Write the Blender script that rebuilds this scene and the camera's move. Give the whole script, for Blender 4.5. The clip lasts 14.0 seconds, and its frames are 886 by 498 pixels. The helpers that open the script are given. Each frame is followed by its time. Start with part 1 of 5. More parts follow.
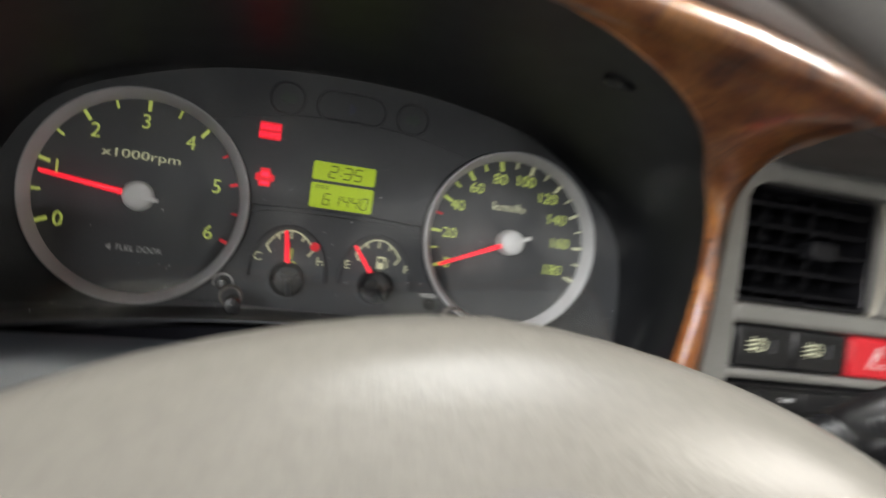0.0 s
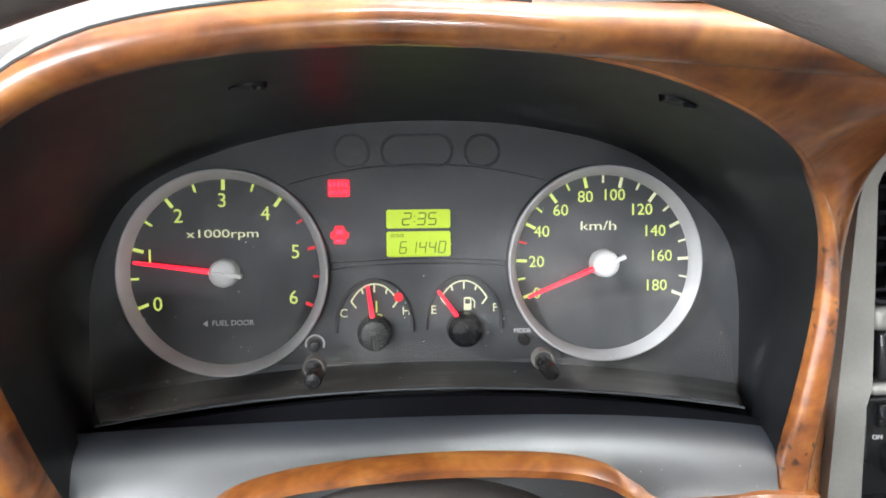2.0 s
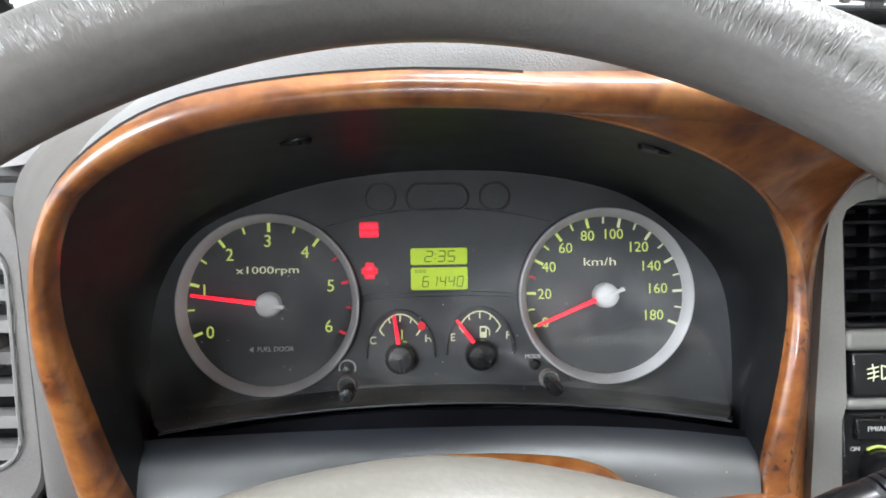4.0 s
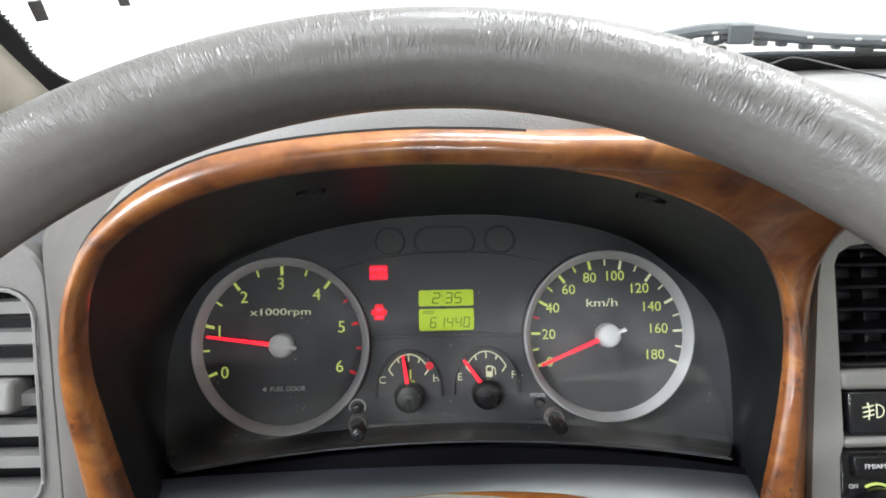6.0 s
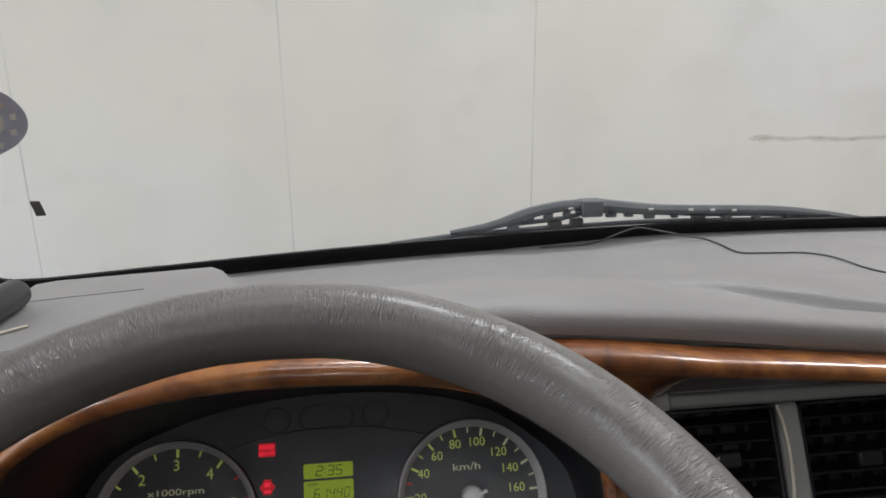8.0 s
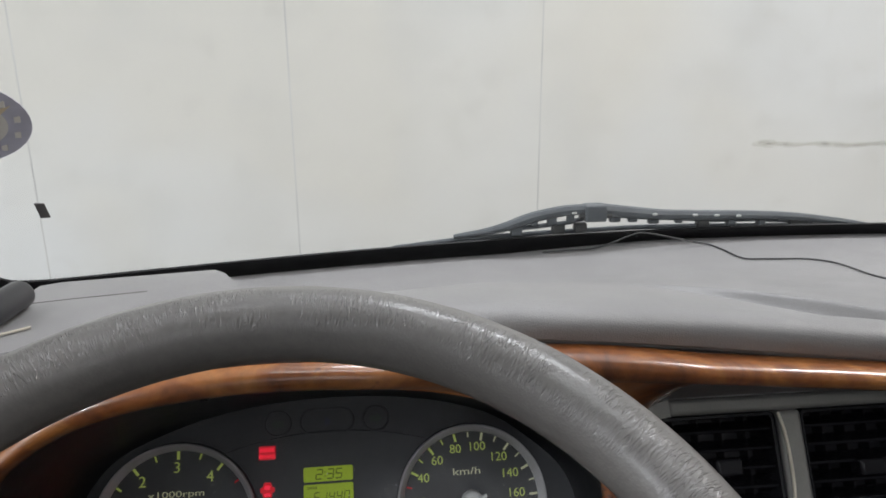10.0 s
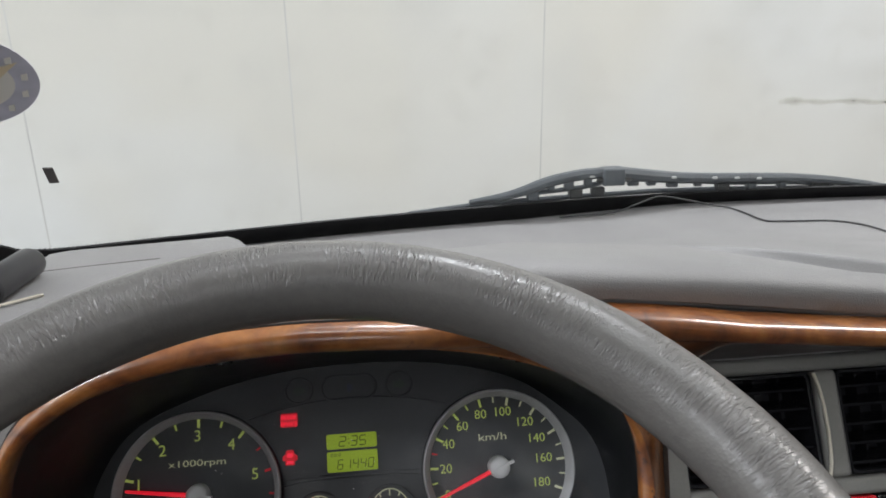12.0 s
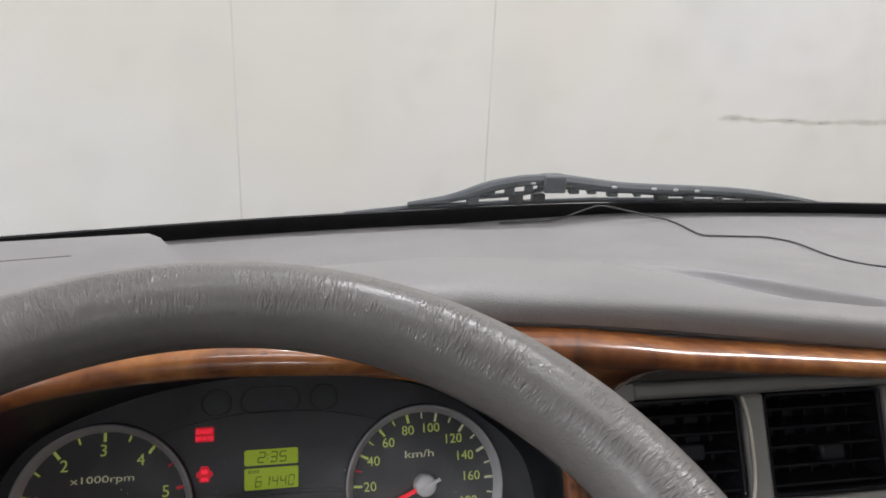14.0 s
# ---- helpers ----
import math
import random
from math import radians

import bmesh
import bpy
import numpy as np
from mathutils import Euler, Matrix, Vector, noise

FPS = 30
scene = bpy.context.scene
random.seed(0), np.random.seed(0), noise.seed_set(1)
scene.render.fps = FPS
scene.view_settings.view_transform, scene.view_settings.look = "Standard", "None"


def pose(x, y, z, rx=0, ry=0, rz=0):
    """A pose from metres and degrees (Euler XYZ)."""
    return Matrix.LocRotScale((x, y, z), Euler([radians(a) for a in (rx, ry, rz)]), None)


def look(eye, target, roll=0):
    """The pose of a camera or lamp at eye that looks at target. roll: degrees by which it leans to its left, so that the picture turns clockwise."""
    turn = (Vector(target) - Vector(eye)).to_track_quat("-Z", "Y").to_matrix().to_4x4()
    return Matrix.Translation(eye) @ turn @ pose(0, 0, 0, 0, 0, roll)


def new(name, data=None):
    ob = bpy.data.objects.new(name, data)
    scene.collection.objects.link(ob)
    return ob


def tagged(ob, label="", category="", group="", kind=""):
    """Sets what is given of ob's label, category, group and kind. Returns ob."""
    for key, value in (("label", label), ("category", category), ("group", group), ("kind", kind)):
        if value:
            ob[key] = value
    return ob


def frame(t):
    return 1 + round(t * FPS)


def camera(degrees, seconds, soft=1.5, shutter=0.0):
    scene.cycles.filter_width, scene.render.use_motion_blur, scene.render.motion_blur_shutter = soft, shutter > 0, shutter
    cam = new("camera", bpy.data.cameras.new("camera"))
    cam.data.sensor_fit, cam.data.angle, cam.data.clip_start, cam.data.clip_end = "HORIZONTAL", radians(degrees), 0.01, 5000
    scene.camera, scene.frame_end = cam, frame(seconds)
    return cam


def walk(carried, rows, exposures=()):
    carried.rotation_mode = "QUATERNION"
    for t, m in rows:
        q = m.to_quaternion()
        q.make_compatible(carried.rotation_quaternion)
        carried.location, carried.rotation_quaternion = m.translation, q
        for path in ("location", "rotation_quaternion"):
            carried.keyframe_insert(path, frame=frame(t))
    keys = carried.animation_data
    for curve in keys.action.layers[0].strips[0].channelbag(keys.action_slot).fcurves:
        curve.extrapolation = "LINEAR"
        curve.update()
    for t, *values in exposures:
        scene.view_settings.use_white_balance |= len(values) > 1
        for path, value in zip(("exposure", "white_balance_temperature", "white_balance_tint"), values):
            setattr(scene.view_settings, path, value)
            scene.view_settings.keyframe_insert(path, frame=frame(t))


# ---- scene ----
# The cluster's own frame: x to the right, y into the dashboard, z up along the cluster's face, which leans back.
LEANS, HIGH = 29.0, 1.30
TIP = pose(0, 0, HIGH, -LEANS, 0, 0)
LEVEL = pose(0, 0, HIGH)

cam = camera(63.84, 14.0, soft=1.7, shutter=0.5)
PATH = [
    (0, (-0.0564, -0.3973, 0.0088), (0.5063, 1.5219, 0.0157), 7.35),
    (0.1, (-0.0438, -0.3765, 0.0166), (0.4197, 1.5676, -0.0596), 4.49),
    (0.2, (-0.0266, -0.3657, 0.0376), (0.3334, 1.5878, -0.1961), 2.45),
    (0.3, (-0.0190, -0.3624, 0.0434), (0.2894, 1.6008, -0.1813), 0.59),
    (0.5, (-0.0102, -0.3555, 0.0578), (0.1843, 1.6187, -0.1968), -1.04),
    (1, (-0.0114, -0.3591, 0.0602), (0.1419, 1.6241, -0.1478), -0.77),
    (1.5, (-0.0083, -0.3758, 0.0578), (0.1207, 1.6143, -0.0923), -0.87),
    (2, (-0.0127, -0.3869, 0.0528), (0.1106, 1.6052, -0.0745), -0.61),
    (2.5, (-0.0094, -0.3931, 0.0501), (0.0931, 1.6017, -0.0507), -0.15),
    (3, (-0.0095, -0.4134, 0.0442), (0.0836, 1.5837, -0.0097), -0.48),
    (3.2, (-0.0088, -0.4217, 0.0461), (0.0675, 1.5767, 0.0175), -0.82),
    (5.5, (-0.0148, -0.4470, 0.0432), (0.0146, 1.5510, 0.1268), -0.53),
    (6, (-0.0127, -0.4537, 0.0478), (0.0285, 1.5421, 0.1716), -1.16),
    (6.5, (-0.0051, -0.4702, 0.0508), (0.0544, 1.5218, 0.2189), -1.90),
    (6.8, (0.0107, -0.4992, 0.0766), (0.1011, 1.4821, 0.3338), -3.01),
    (7, (0.0145, -0.5181, 0.0846), (0.1496, 1.4536, 0.3915), -3.90),
    (7.5, (0.0250, -0.5354, 0.0859), (0.2380, 1.4129, 0.4847), -4.48),
    (8, (0.0267, -0.5359, 0.0829), (0.2610, 1.4025, 0.5164), -4.02),
    (10.5, (0.0311, -0.5370, 0.0835), (0.2449, 1.4014, 0.5272), -3.55),
    (11, (0.0299, -0.5372, 0.0836), (0.2459, 1.4047, 0.5107), -3.65),
    (11.5, (0.0261, -0.5341, 0.0816), (0.2442, 1.4112, 0.4915), -3.80),
    (12, (0.0149, -0.5181, 0.0780), (0.2296, 1.4344, 0.4540), -4.12),
    (12.5, (0.0205, -0.4996, 0.0984), (0.2868, 1.4505, 0.4537), -4.77),
    (13, (0.0370, -0.4927, 0.1057), (0.3900, 1.4460, 0.4477), -4.31),
    (13.5, (0.0277, -0.5032, 0.0951), (0.3919, 1.4342, 0.4328), -3.52),
    (14, (0.0256, -0.5034, 0.0952), (0.3945, 1.4331, 0.4328), -2.94),
]
walk(cam, [(t, TIP @ look(eye, target, roll)) for t, eye, target, roll in PATH],
     exposures=[(0.0, 0.34, 6800, 10), (0.4, 1.26, 6800, 10), (1.0, 1.45, 6750, 10), (2.0, 1.35, 6400, 10), (3.0, 1.10, 6200, 10), (5.5, 0.70, 6400, 9), (6.5, 0.42, 6350, 7), (7.0, -0.2, 6350, 5), (7.5, -0.80, 6600, 12), (8.0, -0.90, 6550, 12), (10.5, -0.70, 6400, 12), (12.0, -0.66, 6400, 11), (13.0, -0.68, 6500, 14), (14.0, -0.66, 6550, 15)])

# ---- light: a white hall with tube lamps under its ceiling ----
world = bpy.data.worlds.new("hall_air")
scene.world = world
world.use_nodes = True
world.node_tree.nodes["Background"].inputs[0].default_value = (0.90, 0.95, 1.0, 1)
world.node_tree.nodes["Background"].inputs[1].default_value = 0.5

TUBES = [(0.9, 1.2, 95), (0.35, -0.55, 17), (-3.4, 0.6, 110), (3.8, 0.4, 180), (-4.9, -1.2, 90), (-4.2, -2.1, 140), (-3.7, -3.1, 140), (-5.6, -2.6, 130), (3.8, -1.8, 45), (-1.6, -4.2, 140), (2.2, -4.2, 25), (0.4, -6.6, 120)]
CEILING = 4.2
for tx, ty, watts in TUBES:
    lamp = bpy.data.lights.new("tube_glow", "AREA")
    lamp.shape, lamp.size, lamp.size_y, lamp.energy = "RECTANGLE", 1.5, 0.30, watts
    lamp.color = (1.0, 0.965, 0.92) if tx > 2 else (0.94, 0.97, 1.0)
    new("tube_glow", lamp).matrix_world = pose(tx, ty, CEILING - 0.13)


# ---- materials ----
def material(name, colour, rough=0.5, metal=0.0, coat=0.0, emit=None, power=0.0, grain=0.0, grain_size=600.0,
             stain=0.0, stain_size=25.0, bump=0.0, bump_size=900.0, ior=1.45):
    """A principled material: colour varied by a fine grain and broad stains, with fine relief."""
    m = bpy.data.materials.new(name)
    m.use_nodes = True
    nt = m.node_tree
    b = nt.nodes["Principled BSDF"]
    b.inputs["Roughness"].default_value, b.inputs["Metallic"].default_value = rough, metal
    b.inputs["Coat Weight"].default_value, b.inputs["IOR"].default_value = coat, ior
    b.inputs["Coat Roughness"].default_value = 0.06
    b.inputs["Base Color"].default_value = (*colour, 1)
    if emit:
        b.inputs["Emission Color"].default_value, b.inputs["Emission Strength"].default_value = (*emit, 1), power
    place = nt.nodes.new("ShaderNodeTexCoord").outputs["Object"]

    def cloud(size, detail=4.0):
        n = nt.nodes.new("ShaderNodeTexNoise")
        n.inputs["Scale"].default_value, n.inputs["Detail"].default_value = size, detail
        nt.links.new(place, n.inputs["Vector"])
        return n.outputs["Fac"]

    def blend(fac, amount, dark):
        mix = nt.nodes.new("ShaderNodeMix")
        mix.data_type, mix.blend_type = "RGBA", "MIX"
        ramp = nt.nodes.new("ShaderNodeMapRange")
        ramp.inputs[1].default_value, ramp.inputs[2].default_value = 0.35, 0.70
        ramp.inputs[4].default_value = amount
        nt.links.new(fac, ramp.inputs[0])
        nt.links.new(ramp.outputs[0], mix.inputs[0])
        return mix, dark

    last = None
    for size, amount, dark in ((stain_size, stain, 0.45), (grain_size, grain, 0.6)):
        if amount:
            mix, d = blend(cloud(size), amount, dark)
            if last:
                nt.links.new(last, mix.inputs[6])
            else:
                mix.inputs[6].default_value = (*colour, 1)
            mix.inputs[7].default_value = (*[c * d for c in colour], 1)
            last = mix.outputs[2]
    if last:
        nt.links.new(last, b.inputs["Base Color"])
        rr = nt.nodes.new("ShaderNodeMapRange")
        rr.inputs[3].default_value, rr.inputs[4].default_value = rough * 0.85, min(1, rough * 1.2)
        nt.links.new(cloud(stain_size * 2), rr.inputs[0])
        nt.links.new(rr.outputs[0], b.inputs["Roughness"])
    if bump:
        bp = nt.nodes.new("ShaderNodeBump")
        bp.inputs["Strength"].default_value, bp.inputs["Distance"].default_value = bump, 0.001
        nt.links.new(cloud(bump_size, 2.0), bp.inputs["Height"])
        nt.links.new(bp.outputs[0], b.inputs["Normal"])
    return m


def wood_material():
    """Glossy burr-wood film: orange brown with darker swirls and small dark knots."""
    m = material("burr_wood", (0.40, 0.13, 0.025), rough=0.38, coat=1.0, ior=1.65)
    nt = m.node_tree
    b = nt.nodes["Principled BSDF"]
    b.inputs["Coat Roughness"].default_value = 0.13
    place = nt.nodes.new("ShaderNodeTexCoord").outputs["Object"]
    n1 = nt.nodes.new("ShaderNodeTexNoise")
    n1.inputs["Scale"].default_value, n1.inputs["Detail"].default_value, n1.inputs["Distortion"].default_value = 34, 7, 1.1
    nt.links.new(place, n1.inputs["Vector"])
    ramp = nt.nodes.new("ShaderNodeValToRGB")
    e = ramp.color_ramp.elements
    e[0].position, e[0].color = 0.30, (0.105, 0.027, 0.0055, 1)
    e[1].position, e[1].color = 0.72, (0.46, 0.180, 0.040, 1)
    mid = e.new(0.48)
    mid.color = (0.265, 0.082, 0.0155, 1)
    nt.links.new(n1.outputs["Fac"], ramp.inputs[0])
    n2 = nt.nodes.new("ShaderNodeTexNoise")
    n2.inputs["Scale"].default_value, n2.inputs["Detail"].default_value = 190, 5
    nt.links.new(place, n2.inputs["Vector"])
    fine = nt.nodes.new("ShaderNodeMix")
    fine.data_type, fine.blend_type = "RGBA", "OVERLAY"
    fine.inputs[0].default_value = 0.45
    nt.links.new(ramp.outputs[0], fine.inputs[6])
    nt.links.new(n2.outputs["Fac"], fine.inputs[7])
    vor = nt.nodes.new("ShaderNodeTexVoronoi")
    vor.inputs["Scale"].default_value = 170
    warp = nt.nodes.new("ShaderNodeMix")
    warp.data_type, warp.blend_type = "RGBA", "ADD"
    warp.inputs[0].default_value = 0.008
    nt.links.new(place, warp.inputs[6])
    nt.links.new(n2.outputs["Color"], warp.inputs[7])
    nt.links.new(warp.outputs[2], vor.inputs["Vector"])
    spot = nt.nodes.new("ShaderNodeMapRange")
    spot.inputs[1].default_value, spot.inputs[2].default_value = 0.14, 0.32
    spot.inputs[3].default_value, spot.inputs[4].default_value = 1.0, 0.0
    nt.links.new(vor.outputs["Distance"], spot.inputs[0])
    patch = nt.nodes.new("ShaderNodeTexNoise")
    patch.inputs["Scale"].default_value = 14
    nt.links.new(place, patch.inputs["Vector"])
    gate = nt.nodes.new("ShaderNodeMapRange")
    gate.inputs[1].default_value, gate.inputs[2].default_value = 0.56, 0.62
    nt.links.new(patch.outputs["Fac"], gate.inputs[0])
    both = nt.nodes.new("ShaderNodeMath")
    both.operation = "MULTIPLY"
    nt.links.new(spot.outputs[0], both.inputs[0])
    nt.links.new(gate.outputs[0], both.inputs[1])
    knots = nt.nodes.new("ShaderNodeMix")
    knots.data_type = "RGBA"
    nt.links.new(both.outputs[0], knots.inputs[0])
    nt.links.new(fine.outputs[2], knots.inputs[6])
    knots.inputs[7].default_value = (0.05, 0.012, 0.004, 1)
    nt.links.new(knots.outputs[2], b.inputs["Base Color"])
    return m


def leather_material():
    """Grey moulded leather grain: fine pebbles, with creases across the rim in patches."""
    m = material("rim_leather", (0.150, 0.143, 0.136), rough=0.42, coat=0.7, stain=0.25, stain_size=18, grain=0.3, grain_size=300)
    nt = m.node_tree
    b = nt.nodes["Principled BSDF"]
    b.inputs["Coat Roughness"].default_value = 0.26
    uv = nt.nodes.new("ShaderNodeUVMap").outputs[0]
    stretch = nt.nodes.new("ShaderNodeMapping")
    stretch.inputs["Scale"].default_value = (860, 15, 1)
    nt.links.new(uv, stretch.inputs[0])
    n = nt.nodes.new("ShaderNodeTexNoise")
    n.inputs["Scale"].default_value, n.inputs["Detail"].default_value, n.inputs["Distortion"].default_value = 1, 1.5, 0.8
    nt.links.new(stretch.outputs[0], n.inputs["Vector"])
    where = nt.nodes.new("ShaderNodeMapping")
    where.inputs["Scale"].default_value = (34, 9, 1)
    nt.links.new(uv, where.inputs[0])
    n2 = nt.nodes.new("ShaderNodeTexNoise")
    n2.inputs["Scale"].default_value, n2.inputs["Detail"].default_value = 1, 2
    nt.links.new(where.outputs[0], n2.inputs["Vector"])
    gate = nt.nodes.new("ShaderNodeMapRange")
    gate.inputs[1].default_value, gate.inputs[2].default_value = 0.36, 0.56
    nt.links.new(n2.outputs["Fac"], gate.inputs[0])
    # the creases lie on the face that the palms rub, not on the smooth inner side
    across = nt.nodes.new("ShaderNodeSeparateXYZ")
    nt.links.new(uv, across.inputs[0])
    band = nt.nodes.new("ShaderNodeMapRange")
    band.interpolation_type = "SMOOTHSTEP"
    band.inputs[1].default_value, band.inputs[2].default_value = 0.58, 0.68
    nt.links.new(across.outputs[1], band.inputs[0])
    outer = nt.nodes.new("ShaderNodeMapRange")
    outer.interpolation_type = "SMOOTHSTEP"
    outer.inputs[1].default_value, outer.inputs[2].default_value = 0.80, 0.90
    outer.inputs[3].default_value, outer.inputs[4].default_value = 1.0, 0.25
    nt.links.new(across.outputs[1], outer.inputs[0])
    face = nt.nodes.new("ShaderNodeMath")
    face.operation = "MULTIPLY"
    nt.links.new(band.outputs[0], face.inputs[0])
    nt.links.new(outer.outputs[0], face.inputs[1])
    rubbed = nt.nodes.new("ShaderNodeMath")
    rubbed.operation = "MULTIPLY"
    nt.links.new(gate.outputs[0], rubbed.inputs[0])
    nt.links.new(face.outputs[0], rubbed.inputs[1])
    b1 = nt.nodes.new("ShaderNodeBump")
    b1.inputs["Distance"].default_value = 0.00040
    nt.links.new(rubbed.outputs[0], b1.inputs["Strength"])
    fold = nt.nodes.new("ShaderNodeMapRange")
    fold.interpolation_type = "SMOOTHSTEP"
    fold.inputs[1].default_value, fold.inputs[2].default_value = 0.40, 0.56
    nt.links.new(n.outputs["Fac"], fold.inputs[0])
    nt.links.new(fold.outputs[0], b1.inputs["Height"])
    place = nt.nodes.new("ShaderNodeTexCoord").outputs["Object"]
    n3 = nt.nodes.new("ShaderNodeTexVoronoi")
    n3.inputs["Scale"].default_value = 750
    nt.links.new(place, n3.inputs["Vector"])
    b2 = nt.nodes.new("ShaderNodeBump")
    b2.inputs["Strength"].default_value, b2.inputs["Distance"].default_value = 0.16, 0.0005
    nt.links.new(n3.outputs["Distance"], b2.inputs["Height"])
    nt.links.new(b1.outputs[0], b2.inputs["Normal"])
    nt.links.new(b2.outputs[0], b.inputs["Normal"])
    nt.links.new(b2.outputs[0], b.inputs["Coat Normal"])
    return m


def dusty_material(name, colour):
    """Dark plastic with pale dust left in wiped, long patches and fine crumbs."""
    m = material(name, colour, rough=0.5, grain=0.25, grain_size=500)
    nt = m.node_tree
    b = nt.nodes["Principled BSDF"]
    place = nt.nodes.new("ShaderNodeTexCoord").outputs["Object"]
    last = b.inputs["Base Color"].links[0].from_socket
    for scale, low, high, amount in (((16, 40, 60), 0.50, 0.78, 0.55), ((150, 260, 300), 0.62, 0.80, 0.40)):
        wipe = nt.nodes.new("ShaderNodeMapping")
        wipe.inputs["Scale"].default_value = scale
        nt.links.new(place, wipe.inputs[0])
        n = nt.nodes.new("ShaderNodeTexNoise")
        n.inputs["Scale"].default_value, n.inputs["Detail"].default_value = 1, 5
        nt.links.new(wipe.outputs[0], n.inputs["Vector"])
        r = nt.nodes.new("ShaderNodeMapRange")
        r.inputs[1].default_value, r.inputs[2].default_value, r.inputs[4].default_value = low, high, amount
        nt.links.new(n.outputs["Fac"], r.inputs[0])
        mix = nt.nodes.new("ShaderNodeMix")
        mix.data_type = "RGBA"
        mix.inputs[7].default_value = (0.30, 0.29, 0.28, 1)
        nt.links.new(r.outputs[0], mix.inputs[0])
        nt.links.new(last, mix.inputs[6])
        last = mix.outputs[2]
    nt.links.new(last, b.inputs["Base Color"])
    return m


def wall_material():
    """White painted panels, yellowed in broad clouds, with faint grey grime."""
    m = material("white_wall_panel", (0.62, 0.618, 0.61), rough=0.55)
    nt = m.node_tree
    place = nt.nodes.new("ShaderNodeTexCoord").outputs["Object"]
    last = None
    for size, detail, low, high, amount, tone in ((0.55, 3.0, 0.42, 0.66, 0.75, (0.60, 0.572, 0.515)), (1.7, 6.0, 0.50, 0.74, 0.55, (0.515, 0.507, 0.485)), (7.0, 5.0, 0.56, 0.80, 0.30, (0.47, 0.455, 0.42))):
        n = nt.nodes.new("ShaderNodeTexNoise")
        n.inputs["Scale"].default_value, n.inputs["Detail"].default_value, n.inputs["Distortion"].default_value = size, detail, 0.4
        nt.links.new(place, n.inputs["Vector"])
        r = nt.nodes.new("ShaderNodeMapRange")
        r.inputs[1].default_value, r.inputs[2].default_value, r.inputs[4].default_value = low, high, amount
        nt.links.new(n.outputs["Fac"], r.inputs[0])
        mix = nt.nodes.new("ShaderNodeMix")
        mix.data_type = "RGBA"
        nt.links.new(r.outputs[0], mix.inputs[0])
        if last:
            nt.links.new(last, mix.inputs[6])
        else:
            mix.inputs[6].default_value = (0.62, 0.618, 0.61, 1)
        mix.inputs[7].default_value = (*tone, 1)
        last = mix.outputs[2]
    nt.links.new(last, nt.nodes["Principled BSDF"].inputs["Base Color"])
    return m


def glass_material(name, gloss=0.03, tint=(1, 1, 1), dust=0.0):
    """A thin clear pane: lets light straight through, with a gloss that grows at a slant and a little dust."""
    m = bpy.data.materials.new(name)
    m.use_nodes = True
    nt = m.node_tree
    nt.nodes.remove(nt.nodes["Principled BSDF"])
    out = nt.nodes["Material Output"]
    clear = nt.nodes.new("ShaderNodeBsdfTransparent")
    clear.inputs[0].default_value = (*tint, 1)
    shine = nt.nodes.new("ShaderNodeBsdfGlossy")
    shine.inputs["Roughness"].default_value = 0.04
    facing = nt.nodes.new("ShaderNodeLayerWeight")
    facing.inputs[0].default_value = 0.5
    steep = nt.nodes.new("ShaderNodeMath")
    steep.operation, steep.inputs[1].default_value = "POWER", 5.0
    nt.links.new(facing.outputs["Facing"], steep.inputs[0])
    share = nt.nodes.new("ShaderNodeMapRange")
    share.inputs[3].default_value, share.inputs[4].default_value = gloss, 0.5
    nt.links.new(steep.outputs[0], share.inputs[0])
    mix = nt.nodes.new("ShaderNodeMixShader")
    nt.links.new(share.outputs[0], mix.inputs[0])
    nt.links.new(clear.outputs[0], mix.inputs[1])
    nt.links.new(shine.outputs[0], mix.inputs[2])
    last = mix.outputs[0]
    if dust:
        film = nt.nodes.new("ShaderNodeBsdfDiffuse")
        film.inputs[0].default_value = (0.6, 0.6, 0.58, 1)
        place = nt.nodes.new("ShaderNodeTexCoord").outputs["Object"]
        n = nt.nodes.new("ShaderNodeTexNoise")
        n.inputs["Scale"].default_value, n.inputs["Detail"].default_value = 22, 6
        nt.links.new(place, n.inputs["Vector"])
        r = nt.nodes.new("ShaderNodeMapRange")
        r.inputs[1].default_value, r.inputs[2].default_value, r.inputs[4].default_value = 0.48, 0.8, dust
        nt.links.new(n.outputs["Fac"], r.inputs[0])
        mix2 = nt.nodes.new("ShaderNodeMixShader")
        nt.links.new(r.outputs[0], mix2.inputs[0])
        nt.links.new(last, mix2.inputs[1])
        nt.links.new(film.outputs[0], mix2.inputs[2])
        last = mix2.outputs[0]
    nt.links.new(last, out.inputs[0])
    return m


BLACK = material("black_plastic", (0.009, 0.0100, 0.0120), rough=0.36, grain=0.3, grain_size=900, stain=0.3, bump=0.15, bump_size=1500)
SHELF = material("black_shelf_plastic", (0.026, 0.032, 0.044), rough=0.40, coat=1.0, grain=0.3, grain_size=700, stain=0.4, bump=0.06, bump_size=1600, ior=2.3)
SHELF.node_tree.nodes["Principled BSDF"].inputs["Coat Roughness"].default_value = 0.35
# dull near-black that holds the shade of the gap under the lens
STEP_SHADE = material("shaded_step_black", (0.006, 0.006, 0.008), rough=0.8, stain=0.3, ior=1.12)
PANEL = material("panel_grey", (0.054, 0.057, 0.062), rough=0.55, grain=0.25, grain_size=500, stain=0.25)
LEDGE = dusty_material("dusty_ledge", (0.060, 0.063, 0.069))
DIAL = material("dial_black", (0.064, 0.068, 0.074), rough=0.55, stain=0.2)
